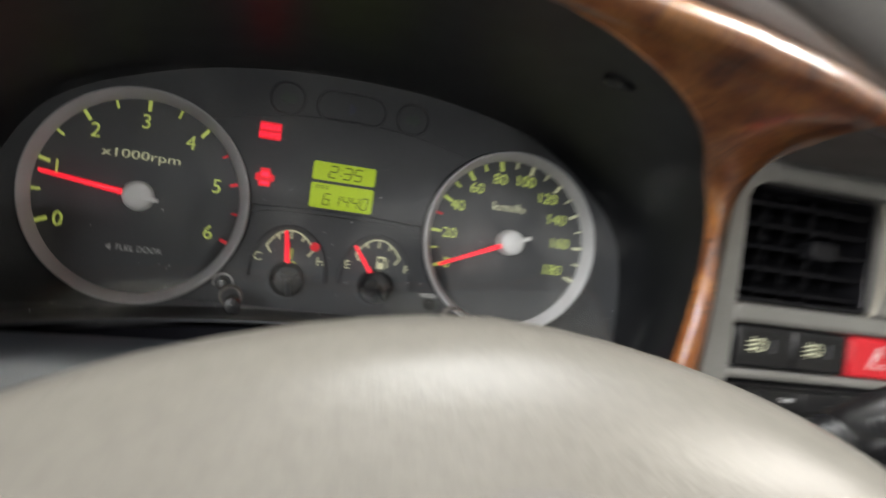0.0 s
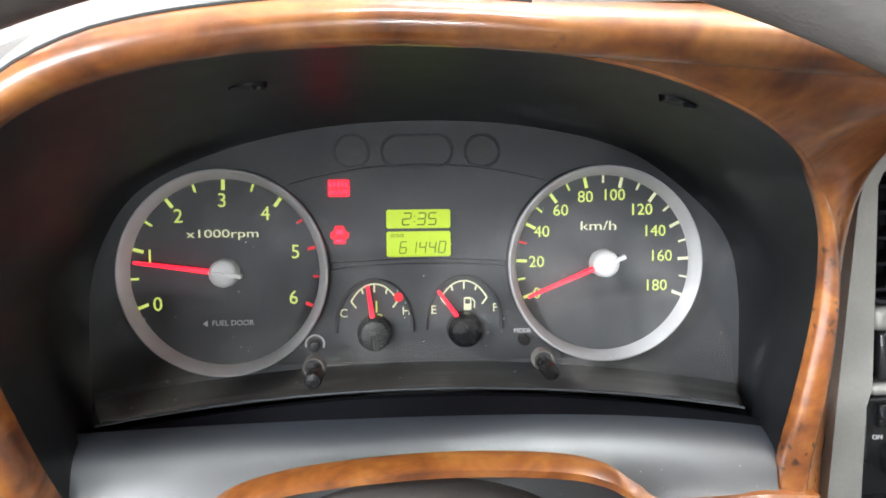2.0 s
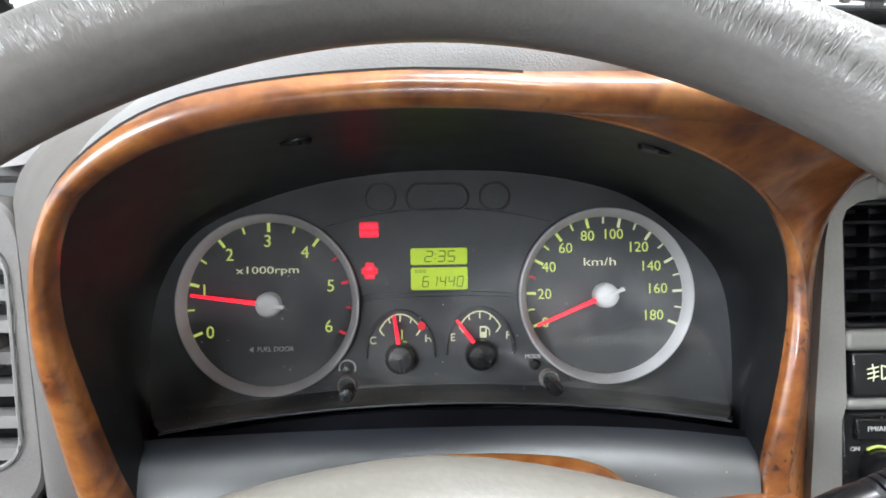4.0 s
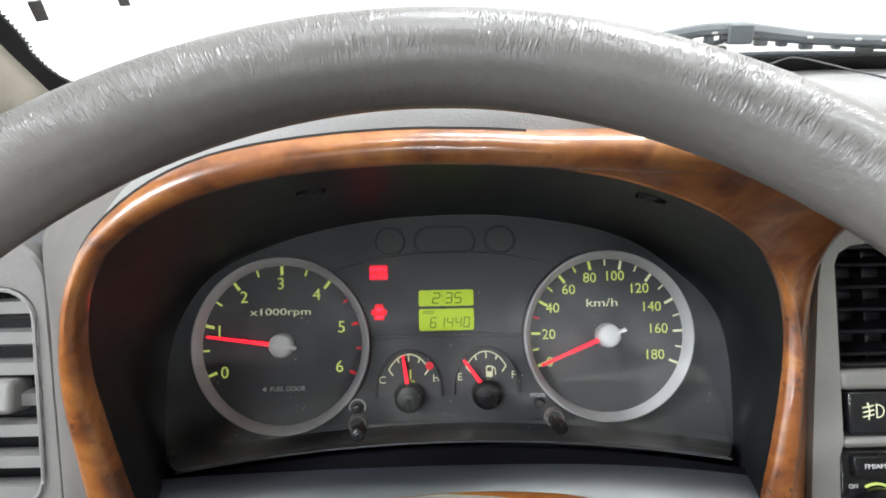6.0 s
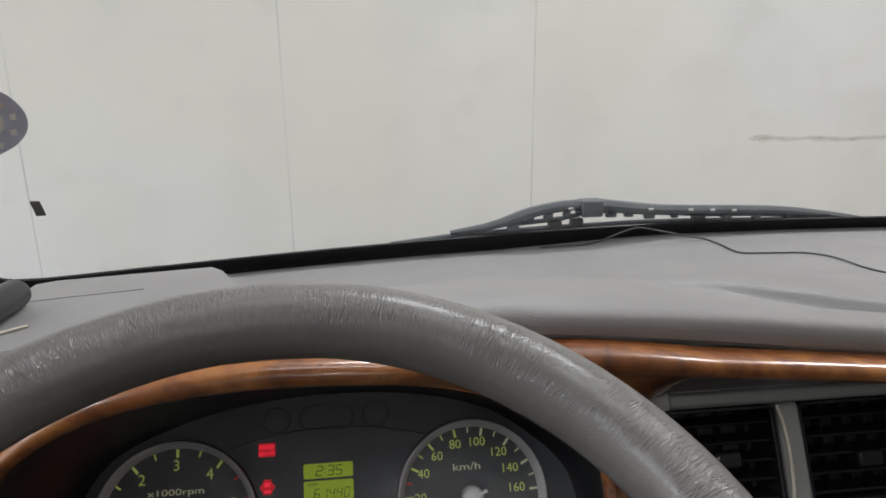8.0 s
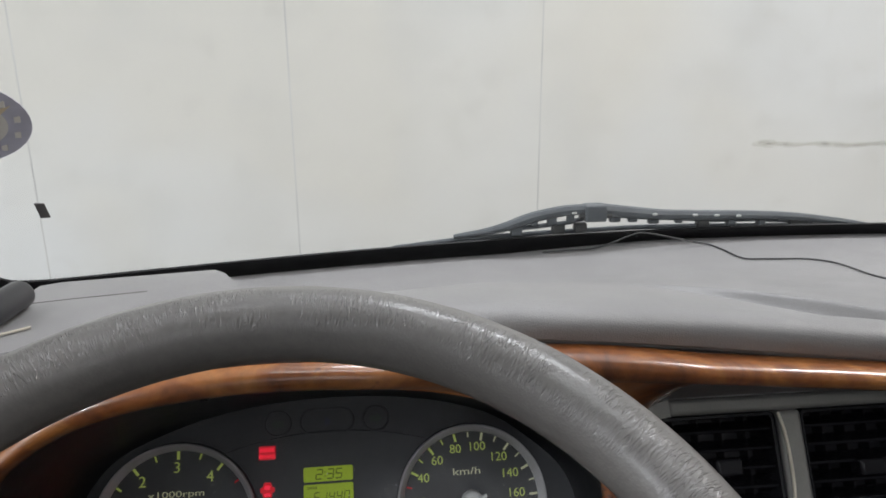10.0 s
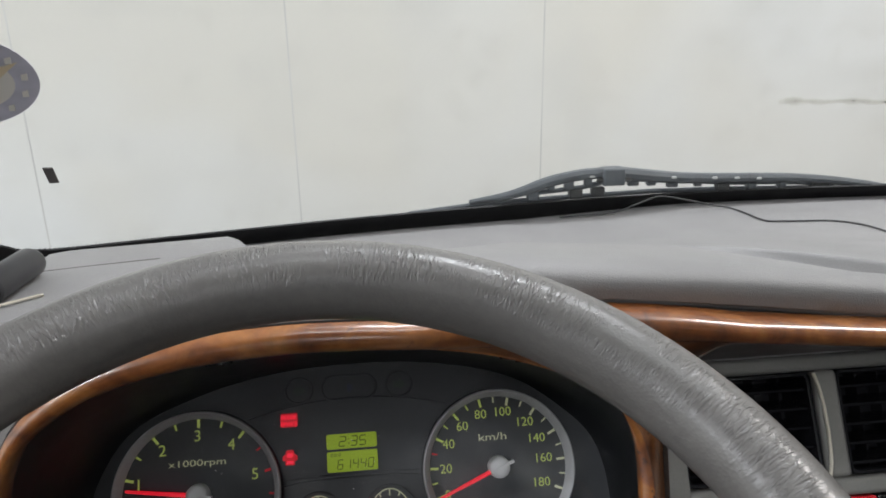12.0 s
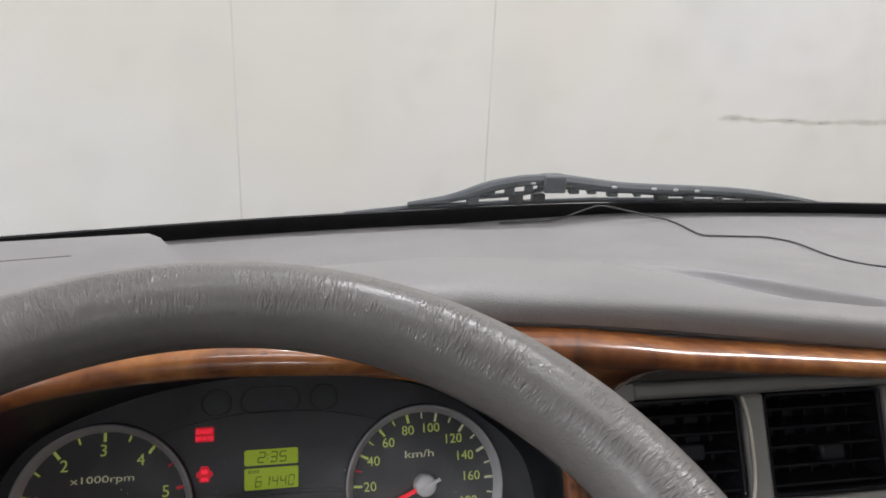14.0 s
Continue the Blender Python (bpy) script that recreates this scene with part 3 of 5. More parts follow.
def small_gauge(name, label, cx, cz, left, right, needle, hot):
    half = [(cx - 0.0205, cz - 0.002)] + [(cx + 0.0205 * math.cos(radians(a)), cz + 0.0265 * math.sin(radians(a))) for a in range(172, 7, -12)] + [(cx + 0.0205, cz - 0.002), (cx + 0.0115, cz - 0.002)] + \
        [(cx + 0.0115 * math.cos(radians(a)), cz - 0.003 + 0.0105 * math.sin(radians(a))) for a in range(0, -181, -20)] + [(cx - 0.0115, cz - 0.002)]
    g = part(name, prism(name, half, 0.0006, 0.004), DIAL, cluster, label)
    rim = [(cx - 0.0208, 0.0, cz - 0.002)] + [(cx + 0.0208 * math.cos(radians(a)), 0.0, cz + 0.0268 * math.sin(radians(a))) for a in range(172, 7, -8)] + [(cx + 0.0208, 0.0, cz - 0.002)]
    part("recess_edge", tube("recess_edge", rim, 0.0010, 8), PANEL, g)
    arc = [(cx + 0.0165 * math.cos(radians(a)), 0.0002, cz - 0.002 + 0.0265 * math.sin(radians(a))) for a in range(140, 39, -5)]
    part("scale_arc", tube("scale_arc", arc, 0.00045, 6), GLOW_WHITE, g)
    for a in (140, 115, 90, 65, 40):
        p0 = Vector((cx + 0.0165 * math.cos(radians(a)), 0.0002, cz - 0.002 + 0.0265 * math.sin(radians(a))))
        p1 = p0 + (Vector((cx, 0.0002, cz - 0.002)) - p0).normalized() * (0.0045 if a in (140, 90, 40) else 0.003)
        part("tick", tube("tick", [p0, p1], 0.0005, 6), GLOW_WHITE, g)
    lettering("letter", left, 0.0066, cx - 0.0168, cz + 0.0085, 0.0002, GLOW_WHITE, g)
    lettering("letter", right, 0.0066, cx + 0.0172, cz + 0.0092, 0.0002, GLOW_WHITE, g)
    part("needle", tube("needle", [(cx + 0.004 * math.cos(radians(needle)), -0.006, cz + 0.004 * math.sin(radians(needle))), (cx + 0.0245 * math.cos(radians(needle)), -0.006, cz + 0.0245 * math.sin(radians(needle)))], 0.0011, 8, [0.0014, 0.0009]), NEEDLE, g, "glowing red needle")
    part("boss", lathe("boss", [(0.0001, -0.0095), (0.0070, -0.0090), (0.0092, -0.0070), (0.0098, 0.001)], cx, cz - 0.002, 32), GLOSS, g, "round black needle boss")
    a = radians(needle + 180)
    part("tail", tube("tail", [(cx, -0.0095, cz - 0.002), (cx + 0.008 * math.cos(a), -0.0085, cz - 0.002 + 0.008 * math.sin(a))], 0.0014, 8), BLACK, g)
    if hot:
        part("hot_mark", lathe("hot_mark", [(0.0001, -0.0012), (0.0026, -0.0012), (0.0026, 0.002)], cx + 0.0132, cz + 0.0172, 16), GLOW_RED, g, "red overheating mark")
        for k in range(2):
            part("coolant_symbol", tube("coolant_symbol", [(cx - 0.002 + i * 0.0012, 0.0, cz + 0.0075 - k * 0.0022 + 0.0005 * math.sin(i * 2.2)) for i in range(6)], 0.0003, 5), GLOW_GREEN, g)
        part("coolant_symbol", tube("coolant_symbol", [(cx + 0.001, 0.0, cz + 0.009), (cx + 0.001, 0.0, cz + 0.0150)], 0.0005, 5), GLOW_GREEN, g)
    else:
        part("pump_symbol", frame_plate("pump_symbol", rounded(0.0042, 0.0072, 0.0006, 2, cx + 0.002, cz + 0.0118), rounded(0.0028, 0.0026, 0.0003, 2, cx + 0.002, cz + 0.0130), 0.0, 0.0012, 0.0001), GLOW_WHITE, g)
        part("pump_symbol", tube("pump_symbol", [(cx + 0.0041, 0.0, cz + 0.0148), (cx + 0.0058, 0.0, cz + 0.0130), (cx + 0.0058, 0.0, cz + 0.0095)], 0.0004, 5), GLOW_WHITE, g)
    return g


small_gauge("temperature_gauge", "small coolant temperature gauge", -0.0265, -0.0150, "C", "H", 98, True)
small_gauge("fuel_gauge", "small fuel gauge, nearly empty", 0.0225, -0.0140, "E", "F", 126, False)

# ---- the two lit displays with seven-segment digits ----
SEGMENTS = {"0": "abcdef", "1": "bc", "2": "abged", "3": "abgcd", "4": "fgbc", "5": "afgcd", "6": "afgedc"}


def digit(ch, x, z, w, h, parent):
    t = w * 0.17
    lean = 0.14
    spots = {"a": (0, h / 2, 1), "g": (0, 0, 1), "d": (0, -h / 2, 1), "f": (-w / 2, h / 4, 0), "b": (w / 2, h / 4, 0), "e": (-w / 2, -h / 4, 0), "c": (w / 2, -h / 4, 0)}
    verts, faces = [], []
    for s in SEGMENTS[ch]:
        sx, sz, flat = spots[s]
        hw, hh = (w / 2 - t * 0.3, t / 2) if flat else (t / 2, h / 4 - t * 0.3)
        o = len(verts)
        for y in (-0.0003, 0.0006):
            for a, b in ((-1, -1), (1, -1), (1, 1), (-1, 1)):
                vz = sz + b * hh
                verts.append((x + sx + a * hw + lean * vz, y, z + vz))
        faces += [(o, o + 1, o + 2, o + 3), (o + 4, o + 7, o + 6, o + 5)] + [(o + i, o + (i + 1) % 4, o + 4 + (i + 1) % 4, o + 4 + i) for i in range(4)]
    part("digit", mesh_of("digit", verts, faces, False), DARK_INK, parent)


lcd1 = part("upper_display", prism("upper_display", rounded(0.0350, 0.0102, 0.0012, 3, -0.0020, 0.0447), 0.0003, 0.0024, 0.0002), LCD, cluster, "lit yellow-green trip display")
for ch, x in zip("235", (-0.0083, -0.0004, 0.0056)):
    digit(ch, x, 0.0447, 0.0042, 0.0064, lcd1)
for dz in (-0.0014, 0.0014):
    part("colon_dot", box("colon_dot", (-0.0046, -0.0003, 0.0443 + dz), (-0.0039, 0.0006, 0.0450 + dz)), FAINT_INK, lcd1)
lcd2 = part("lower_display", prism("lower_display", rounded(0.0350, 0.0138, 0.0012, 3, -0.0020, 0.0310), 0.0003, 0.0024, 0.0002), LCD, cluster, "lit yellow-green odometer display")
for i, ch in enumerate("61440"):
    digit(ch, -0.0104 + i * 0.0053, 0.0292, 0.0034, 0.0062, lcd2)
for i in range(3):
    part("small_mark", frame_plate("small_mark", rounded(0.0019, 0.0018, 0.0004, 3, -0.0160 + i * 0.0025, 0.0357), rounded(0.0011, 0.0010, 0.0003, 3, -0.0160 + i * 0.0025, 0.0357), -0.0001, 0.0006, 0.0001), FAINT_INK, lcd2)

# warning lamps
brake = part("brake_lamp", prism("brake_lamp", rounded(0.0118, 0.0094, 0.0010, 3, -0.0447, 0.0617), 0.0003, 0.0022, 0.0002), LAMP_RED, cluster, "lit red brake warning lamp")
lettering("lettering", "BRAKE", 0.0037, -0.0447, 0.0592, -0.0002, LAMP_LETTER, brake)
for i in range(5):
    part("small_mark", box("small_mark", (-0.0497 + i * 0.0021, -0.0002, 0.0624), (-0.0485 + i * 0.0021, 0.0005, 0.0650)), LAMP_LETTER, brake)
door = part("door_lamp", prism("door_lamp", [(-0.0447 + x, 0.0365 + z) for x, z in ((-0.0022, 0.0050), (0.0022, 0.0050), (0.0032, 0.0022), (0.0050, 0.0012), (0.0050, -0.0018), (0.0034, -0.0022), (0.0030, -0.0050), (-0.0030, -0.0050), (-0.0034, -0.0022), (-0.0050, -0.0018), (-0.0050, 0.0012), (-0.0032, 0.0022))], 0.0003, 0.0022), LAMP_RED, cluster, "lit red open-door lamp")
part("small_mark", box("small_mark", (-0.0465, -0.0002, 0.0368), (-0.0429, 0.0005, 0.0392)), LAMP_LETTER, door)
part("small_mark", box("small_mark", (-0.0467, -0.0002, 0.0325), (-0.0427, 0.0005, 0.0340)), LAMP_LETTER, door)
for cx, sg in ((-0.0375, -1), (0.0333, 1)):
    arrow = [(cx + sg * x, 0.0812 + z) for x, z in ((0.0048, 0.0), (0.0004, 0.0044), (0.0004, 0.0022), (-0.0044, 0.0022), (-0.0044, -0.0022), (0.0004, -0.0022), (0.0004, -0.0044))]
    part("turn_lamp", prism("turn_lamp", arrow, 0.0022, 0.0038), UNLIT_GREEN, cluster, "unlit dark green turn arrow")
part("beam_lamp", prism("beam_lamp", [(-0.0035 + 0.0036 * math.cos(radians(a)), 0.0812 + 0.0030 * math.sin(radians(a))) for a in range(-90, 91, 15)], 0.0022, 0.0038), UNLIT_BLUE, cluster, "unlit dark blue high beam lamp")
lettering("lettering", "MODE", 0.0035, 0.0550, -0.0180, 0.0008, WHITE_INK, cluster, "white word")

# lower ledge and clear lens

def lens_y(z):
    return -0.064 + (z + 0.046) / 0.142 * 0.058


def low_edge(x):
    return -0.0325 - 0.53 * x * x


ledge = []
for i in range(27):
    x = -0.178 + 0.356 * i / 26
    ledge.append([(x, 0.0034, low_edge(x) + 0.003), (x * 0.998, 0.0018, low_edge(x) - 0.0018), (x * 0.975, -0.008, low_edge(x) - 0.0036), (x * 0.915, -0.030, low_edge(x * 0.95) - 0.0030), (x * 0.875, -0.046, low_edge(x * 0.90) - 0.0015), (x * 0.840, -0.0590, low_edge(x * 0.84) - 0.0005)])
part("lower_ledge", thick("lower_ledge", ledge, (0, 0.0005, -0.0012)), LEDGE, cluster, "lower ledge with wiped pale dust")
rows = []
for i in range(9):
    f = i / 8
    rows.append([])
    for p in ARCH[6:-6]:
        zb = low_edge(p.x * 0.84)
        z = zb + (p.z - zb) * f
        w = 0.84 + 0.15 * f
        rows[-1].append((p.x * w, lens_y(z), z))
lens = part("clear_lens", grid("clear_lens", rows), LENS, cluster, "clear plastic lens, slightly dusty")
lens.visible_shadow = False
# dust specks on the lens and the shelf
rng = random.Random(11)
verts, faces = [], []
for i in range(150):
    u, w = rng.uniform(-0.145, 0.145), rng.random() ** 1.6
    if i < 95:
        z = low_edge(u) + 0.004 + 0.10 * w * (1 - (u / 0.17) ** 2)
        y = lens_y(z) - 0.0008
    else:
        y = -0.078 - 0.016 * w
        z = -0.0590 - (w * 0.016) + 0.0015 - 0.2 * u * u * (1 - w)
    r = 0.00016 + 0.00022 * rng.random() ** 2
    o = len(verts)
    verts += [(u - r, y, z), (u, y, z - r), (u + r, y, z), (u, y, z + r), (u, y - r, z)]
    faces += [(o, o + 1, o + 4), (o + 1, o + 2, o + 4), (o + 2, o + 3, o + 4), (o + 3, o, o + 4)]
dust = part("dust_specks", mesh_of("dust_specks", verts, faces, False), DUST, cluster, "tiny white dust specks")
dust["kind"] = "stuff"
part("lens_edge", tube("lens_edge", [(x / 1000, lens_y(low_edge(x / 1000)) - 0.0005, low_edge(x / 1000) - 0.001) for x in range(-150, 151, 10)], 0.0006, 8), DIAL, cluster, "worn dusty lens edge")
for kx, kz in ((-0.0545, -0.0255), (0.0575, -0.0245)):
    k = part("reset_knob", lathe("reset_knob", [(0.0001, -0.060), (0.0034, -0.0597), (0.0040, -0.058), (0.0040, -0.040)], kx + 0.001, kz - 0.003, 20), GLOSS, cluster, "black push knob through the lens")
    part("collar", lathe("collar", [(0.0041, -0.046), (0.0049, -0.0466), (0.0054, -0.0455), (0.0056, -0.040)], kx, kz, 24), COLLAR, k, "worn grey collar")
for bx, bz in ((-0.0592, -0.0236), (0.0556, -0.0226)):
    part("push_button", lathe("push_button", [(0.0001, -0.0046), (0.0024, -0.0044), (0.0031, -0.0034), (0.0034, 0.003)], bx, bz, 20), GLOSS, cluster, "small black push button")
part("knob_symbol", tube("knob_symbol", [(-0.0592 + 0.0050 * math.cos(radians(a)), 0.0004, -0.0228 + 0.0048 * math.sin(radians(a))) for a in range(-25, 206, 15)], 0.0006, 6), GREY_INK, cluster)

# ---- the black hood round the cluster, and the wood trim ----
def bezel_y(z):
    return -0.130 - 0.5 * z


INNER = spline([(-0.150, 0, -0.078), (-0.156, 0, -0.050), (-0.160, 0, -0.015), (-0.162, 0, 0.010), (-0.160, 0, 0.032), (-0.153, 0, 0.053), (-0.140, 0, 0.069), (-0.115, 0, 0.0835), (-0.087, 0, 0.092), (-0.055, 0, 0.0965), (-0.020, 0, 0.0985),
                (0.010, 0, 0.0980), (0.040, 0, 0.0955)], 5)
for p in INNER:
    p.y = bezel_y(p.z)
# past the crown the opening's edge falls back towards the console
INNER += spline([INNER[-1], (0.0724, -0.1655, 0.0912), (0.1060, -0.1505, 0.0822), (0.1350, -0.1290, 0.0712), (0.1562, -0.1040, 0.0595), (0.1675, -0.0945, 0.0390), (0.1690, -0.0918, 0.0140),
                 (0.1658, -0.0905, -0.0120), (0.1605, -0.0890, -0.0390), (0.1565, -0.0860, -0.0610), (0.1550, -0.0840, -0.0800)], 5)[1:]

hood = thing("cluster_hood", "matt black plastic hood round the instrument cluster", "dashboard hood")


def along(line, n):
    """n points at even steps along a line."""
    ds = [0]
    for a, b in zip(line, line[1:]):
        ds.append(ds[-1] + (b - a).length)
    out, j = [], 0
    for i in range(n):
        d = ds[-1] * i / (n - 1)
        while j < len(line) - 2 and ds[j + 1] < d:
            j += 1
        f = (d - ds[j]) / max(ds[j + 1] - ds[j], 1e-9)
        out.append(line[j].lerp(line[j + 1], f))
    return out


N = 90
deep, front = along(ARCH, N), along(INNER, N)
rows = []
for i in range(8):
    f = i / 7
    row = []
    for a, b in zip(deep, front):
        q = a.lerp(b, f)
        swell = math.sin(math.pi * f) * 0.006
        c = Vector((q.x, 0, q.z - 0.02)).normalized()
        q = q + c * (swell + 0.0016 * f)
        q.x -= math.copysign(0.014, q.x) * (f / 0.73 if f < 0.73 else (1 - f) / 0.27) * max(0.0, min(1.0, (0.012 - q.z) / 0.05))
        q.y = 0.004 + (b.y - 0.004) * f
        row.append(q)
    rows.append(row)
part("hood_lining", grid("hood_lining", rows), BLACK, hood)
lining = [q for r in rows for q in r]
# the step, its shade painted in near-black, and the shelf below the lens
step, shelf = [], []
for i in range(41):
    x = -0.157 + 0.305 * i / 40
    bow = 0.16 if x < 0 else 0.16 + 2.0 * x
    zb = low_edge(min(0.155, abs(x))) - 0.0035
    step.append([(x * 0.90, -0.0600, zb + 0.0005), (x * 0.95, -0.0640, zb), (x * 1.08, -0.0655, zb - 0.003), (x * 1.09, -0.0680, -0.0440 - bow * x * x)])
    shelf.append([(x * 1.09, -0.0680, -0.0440 - bow * x * x)] + [(x * (1.09 - 2.6 * dy), -0.0680 - dy * 1.05, -0.0440 - bow * x * x * k - dz) for dy, dz, k in ((0.002, 0.0012, 0.97), (0.005, 0.0036, 0.90), (0.009, 0.0075, 0.80), (0.0125, 0.0125, 0.68), (0.0155, 0.0185, 0.55), (0.018, 0.0250, 0.40), (0.020, 0.0320, 0.25), (0.0215, 0.039, 0.1), (0.0225, 0.048, 0.0))])
part("hood_floor", box("hood_floor", (-0.20, -0.066, -0.066), (0.20, 0.03, -0.060)), BLACK, hood)
part("hood_back", box("hood_back", (-0.22, 0.012, -0.066), (0.22, 0.020, 0.13)), BLACK, hood)
part("hood_step", grid("hood_step", step), STEP_SHADE, hood, "step under the lens, its shade put into a near-black colour")
shelf = [a[-1:] + b[1:] for a, b in zip(step, shelf)]
part("hood_shelf", grid("hood_shelf", shelf), SHELF, hood, "satin black shelf with a blurred sheen")
for sx, sy in ((-0.070, -0.105), (0.0925, -0.124)):
    close = sorted((q for q in lining if q.z > 0.03), key=lambda q: (q.x - sx) ** 2 + (q.y - sy) ** 2)[:14]
    fit, *_ = np.linalg.lstsq(np.array([(1, q.x, q.y) for q in close]), np.array([q.z for q in close]), rcond=None)
    c0, cx, cy = (float(c) for c in fit)
    turn = Matrix(((1, 0, 0, sx), (0, 1, 0, sy), (cx, cy, 1, c0 + cx * sx + cy * sy - 0.0010), (0, 0, 0, 1)))
    ring = [(0.0072 * math.cos(2 * math.pi * k / 20), 0.0050 * math.sin(2 * math.pi * k / 20)) for k in range(20)]
    slot = mesh_of("screw_recess", [(x, y, 0.0) for x, y in ring] + [(x * 1.1, y * 1.05, 0.003) for x, y in ring], [tuple(range(20))] + [(k, (k + 1) % 20, 20 + (k + 1) % 20, 20 + k) for k in range(20)])
    part("screw_recess", slot, VENT, hood, "recessed screw slot", at=turn)
    ring = [(0.0040 + 0.0024 * math.cos(2 * math.pi * k / 14), 0.0026 * math.sin(2 * math.pi * k / 14)) for k in range(14)]
    head = mesh_of("screw", [(x, y, -0.0012) for x, y in ring] + [(x, y, 0.002) for x, y in ring], [tuple(range(14))] + [(k, (k + 1) % 14, 14 + (k + 1) % 14, 14 + k) for k in range(14)])
    part("screw", head, BLACK, hood, at=turn)


def lip(name, line, width, rise, tail=0.012, turn_in=0.004, edge=None):
    """A rounded lip along a line in the bezel's plane: width outwards, rise towards the driver."""
    rows = []
    nrm = Vector((0, -1, -0.5)).normalized()
    for i, p in enumerate(line):
        d = (line[min(i + 1, len(line) - 1)] - line[max(i - 1, 0)]).normalized()
        out = d.cross(nrm).normalized()
        if (out.x * p.x + out.z * (p.z - 0.02)) < 0:
            out = -out
        w = width(i / (len(line) - 1)) if callable(width) else width[i]
        row = [p - nrm * turn_in]
        high = rise(i / (len(line) - 1)) if callable(rise) else rise
        for k in range(9):
            a = math.pi * k / 8
            row.append(p + out * (w / 2 - w / 2 * math.cos(a)) + nrm * high * math.sin(a) ** 0.8)
        row.append(p + out * w - nrm * tail)
        if edge is not None:
            edge.append(p + out * w)
        rows.append(row)
    return grid(name, rows)


trim = thing("wood_trim", "glossy burr-wood trim round the instrument hood and along the dashboard", "dashboard trim")
run = [p.copy() for p in INNER[:52]] + spline([(0.012, -0.1790, 0.0980), (0.040, -0.1760, 0.0966), (0.080, -0.1675, 0.0957), (0.120, -0.1580, 0.0943), (0.168, -0.1482, 0.0938), (0.234, -0.1352, 0.0893), (0.324, -0.1222, 0.0820), (0.42, -0.1102, 0.0735), (0.55, -0.0962, 0.0605), (0.78, -0.0722, 0.0345)], 6)
run = along(run, 150)


def run_width(p):
    if p.x < -0.10 and p.z < 0.06:
        return 0.0085 + 0.013 * max(0.0, (0.035 - p.z) / 0.11)
    return 0.0085 + 0.005 * max(0, min(1, (p.z - 0.06) / 0.03)) + 0.005 * max(0, min(1, (p.x - 0.03) / 0.09)) if p.x < 0.12 else 0.0185 - 0.0050 * min(1.0, (p.x - 0.12) / 0.10)


arch_edge = []
part("arch_trim", lip("arch_trim", run, [run_width(p) for p in run], 0.0092, edge=arch_edge), WOOD, trim)
right_line = INNER[56:]
right_line += [Vector(p) for p in ((0.1545, -0.0832, -0.086), (0.1530, -0.0825, -0.094), (0.1505, -0.0815, -0.104), (0.1475, -0.0805, -0.116))]
side_edge = []


def ease(f):
    g = max(0.0, min(1.0, (f - 0.25) / 0.6))
    return g * g * (3 - 2 * g)


part("side_trim", lip("side_trim", right_line, lambda f: 0.0010 + 0.0125 * ease(f), lambda f: 0.0001 + 0.0050 * ease(f), 0.001, 0.004, side_edge), WOOD, trim)
# the broad wing between hood, strip and console: it leaves the strip's rounded flank and falls to the opening's edge and the rail
inner_side = along(side_edge, 60)
flank = [p + Vector((0, -0.0066, 0.0004)) for p in spline([(0.048, -0.1748, 0.0965), (0.080, -0.1675, 0.0957), (0.120, -0.1580, 0.0948), (0.168, -0.1482, 0.0938), (0.215, -0.1390, 0.0906)], 6)]
fall = spline([(0.2230, -0.118, 0.0885), (0.2250, -0.092, 0.0862), (0.2240, -0.068, 0.0842), (0.2145, -0.066, 0.0815), (0.2060, -0.066, 0.0755), (0.2002, -0.066, 0.0640), (0.1972, -0.066, 0.0480), (0.1953, -0.066, 0.0250), (0.1932, -0.066, 0.0),
               (0.1900, -0.066, -0.040), (0.1866, -0.066, -0.086), (0.1850, -0.066, -0.125)], 6)
outer_side = along(flank, 24) + along(fall, 37)[1:]
rows = []
for i in range(15):
    f = i / 14
    rows.append([a.lerp(b, f) + Vector((-0.0020, -0.0035, 0)) * math.sin(math.pi * f) for a, b in zip(inner_side, outer_side)])
for sweep in range(25):
    rows = [rows[0]] + [[rows[i][0]] + [(rows[i - 1][j] + rows[i + 1][j] + rows[i][j - 1] + rows[i][j + 1]) / 4 for j in range(1, 59)] + [rows[i][59]] for i in range(1, 14)] + [rows[14]]
part("wing_trim", grid("wing_trim", rows), WOOD, trim)
# lower bar with the arch over the steering column
low = spline([(-0.160, 0, -0.085), (-0.118, 0, -0.0840), (-0.099, 0, -0.0775), (-0.080, 0, -0.0655), (-0.050, 0, -0.0572), (0.0025, 0, -0.0525), (0.048, 0, -0.0545), (0.072, 0, -0.0605), (0.089, 0, -0.0725), (0.099, 0, -0.0790), (0.115, 0, -0.0795), (0.135, 0, -0.0790), (0.146, 0, -0.0780), (0.156, 0, -0.0785), (0.172, 0, -0.0800)], 6)
rows = []
for i, p in enumerate(low):
    f = i / (len(low) - 1)
    w = 0.0065 + 0.042 * max(0.0, min(1.0, (abs(p.x) - 0.088) / 0.012))
    y = bezel_y(p.z)
    rows.append([(p.x, y + 0.005, p.z + 0.0028), (p.x, y - 0.0005, p.z + 0.0018), (p.x, y - 0.0045, p.z - w * 0.3), (p.x, y - 0.0045, p.z - w * 0.75), (p.x, y, p.z - w), (p.x, y + 0.020, p.z - w)])
part("column_trim", grid("column_trim", rows), WOOD, trim)

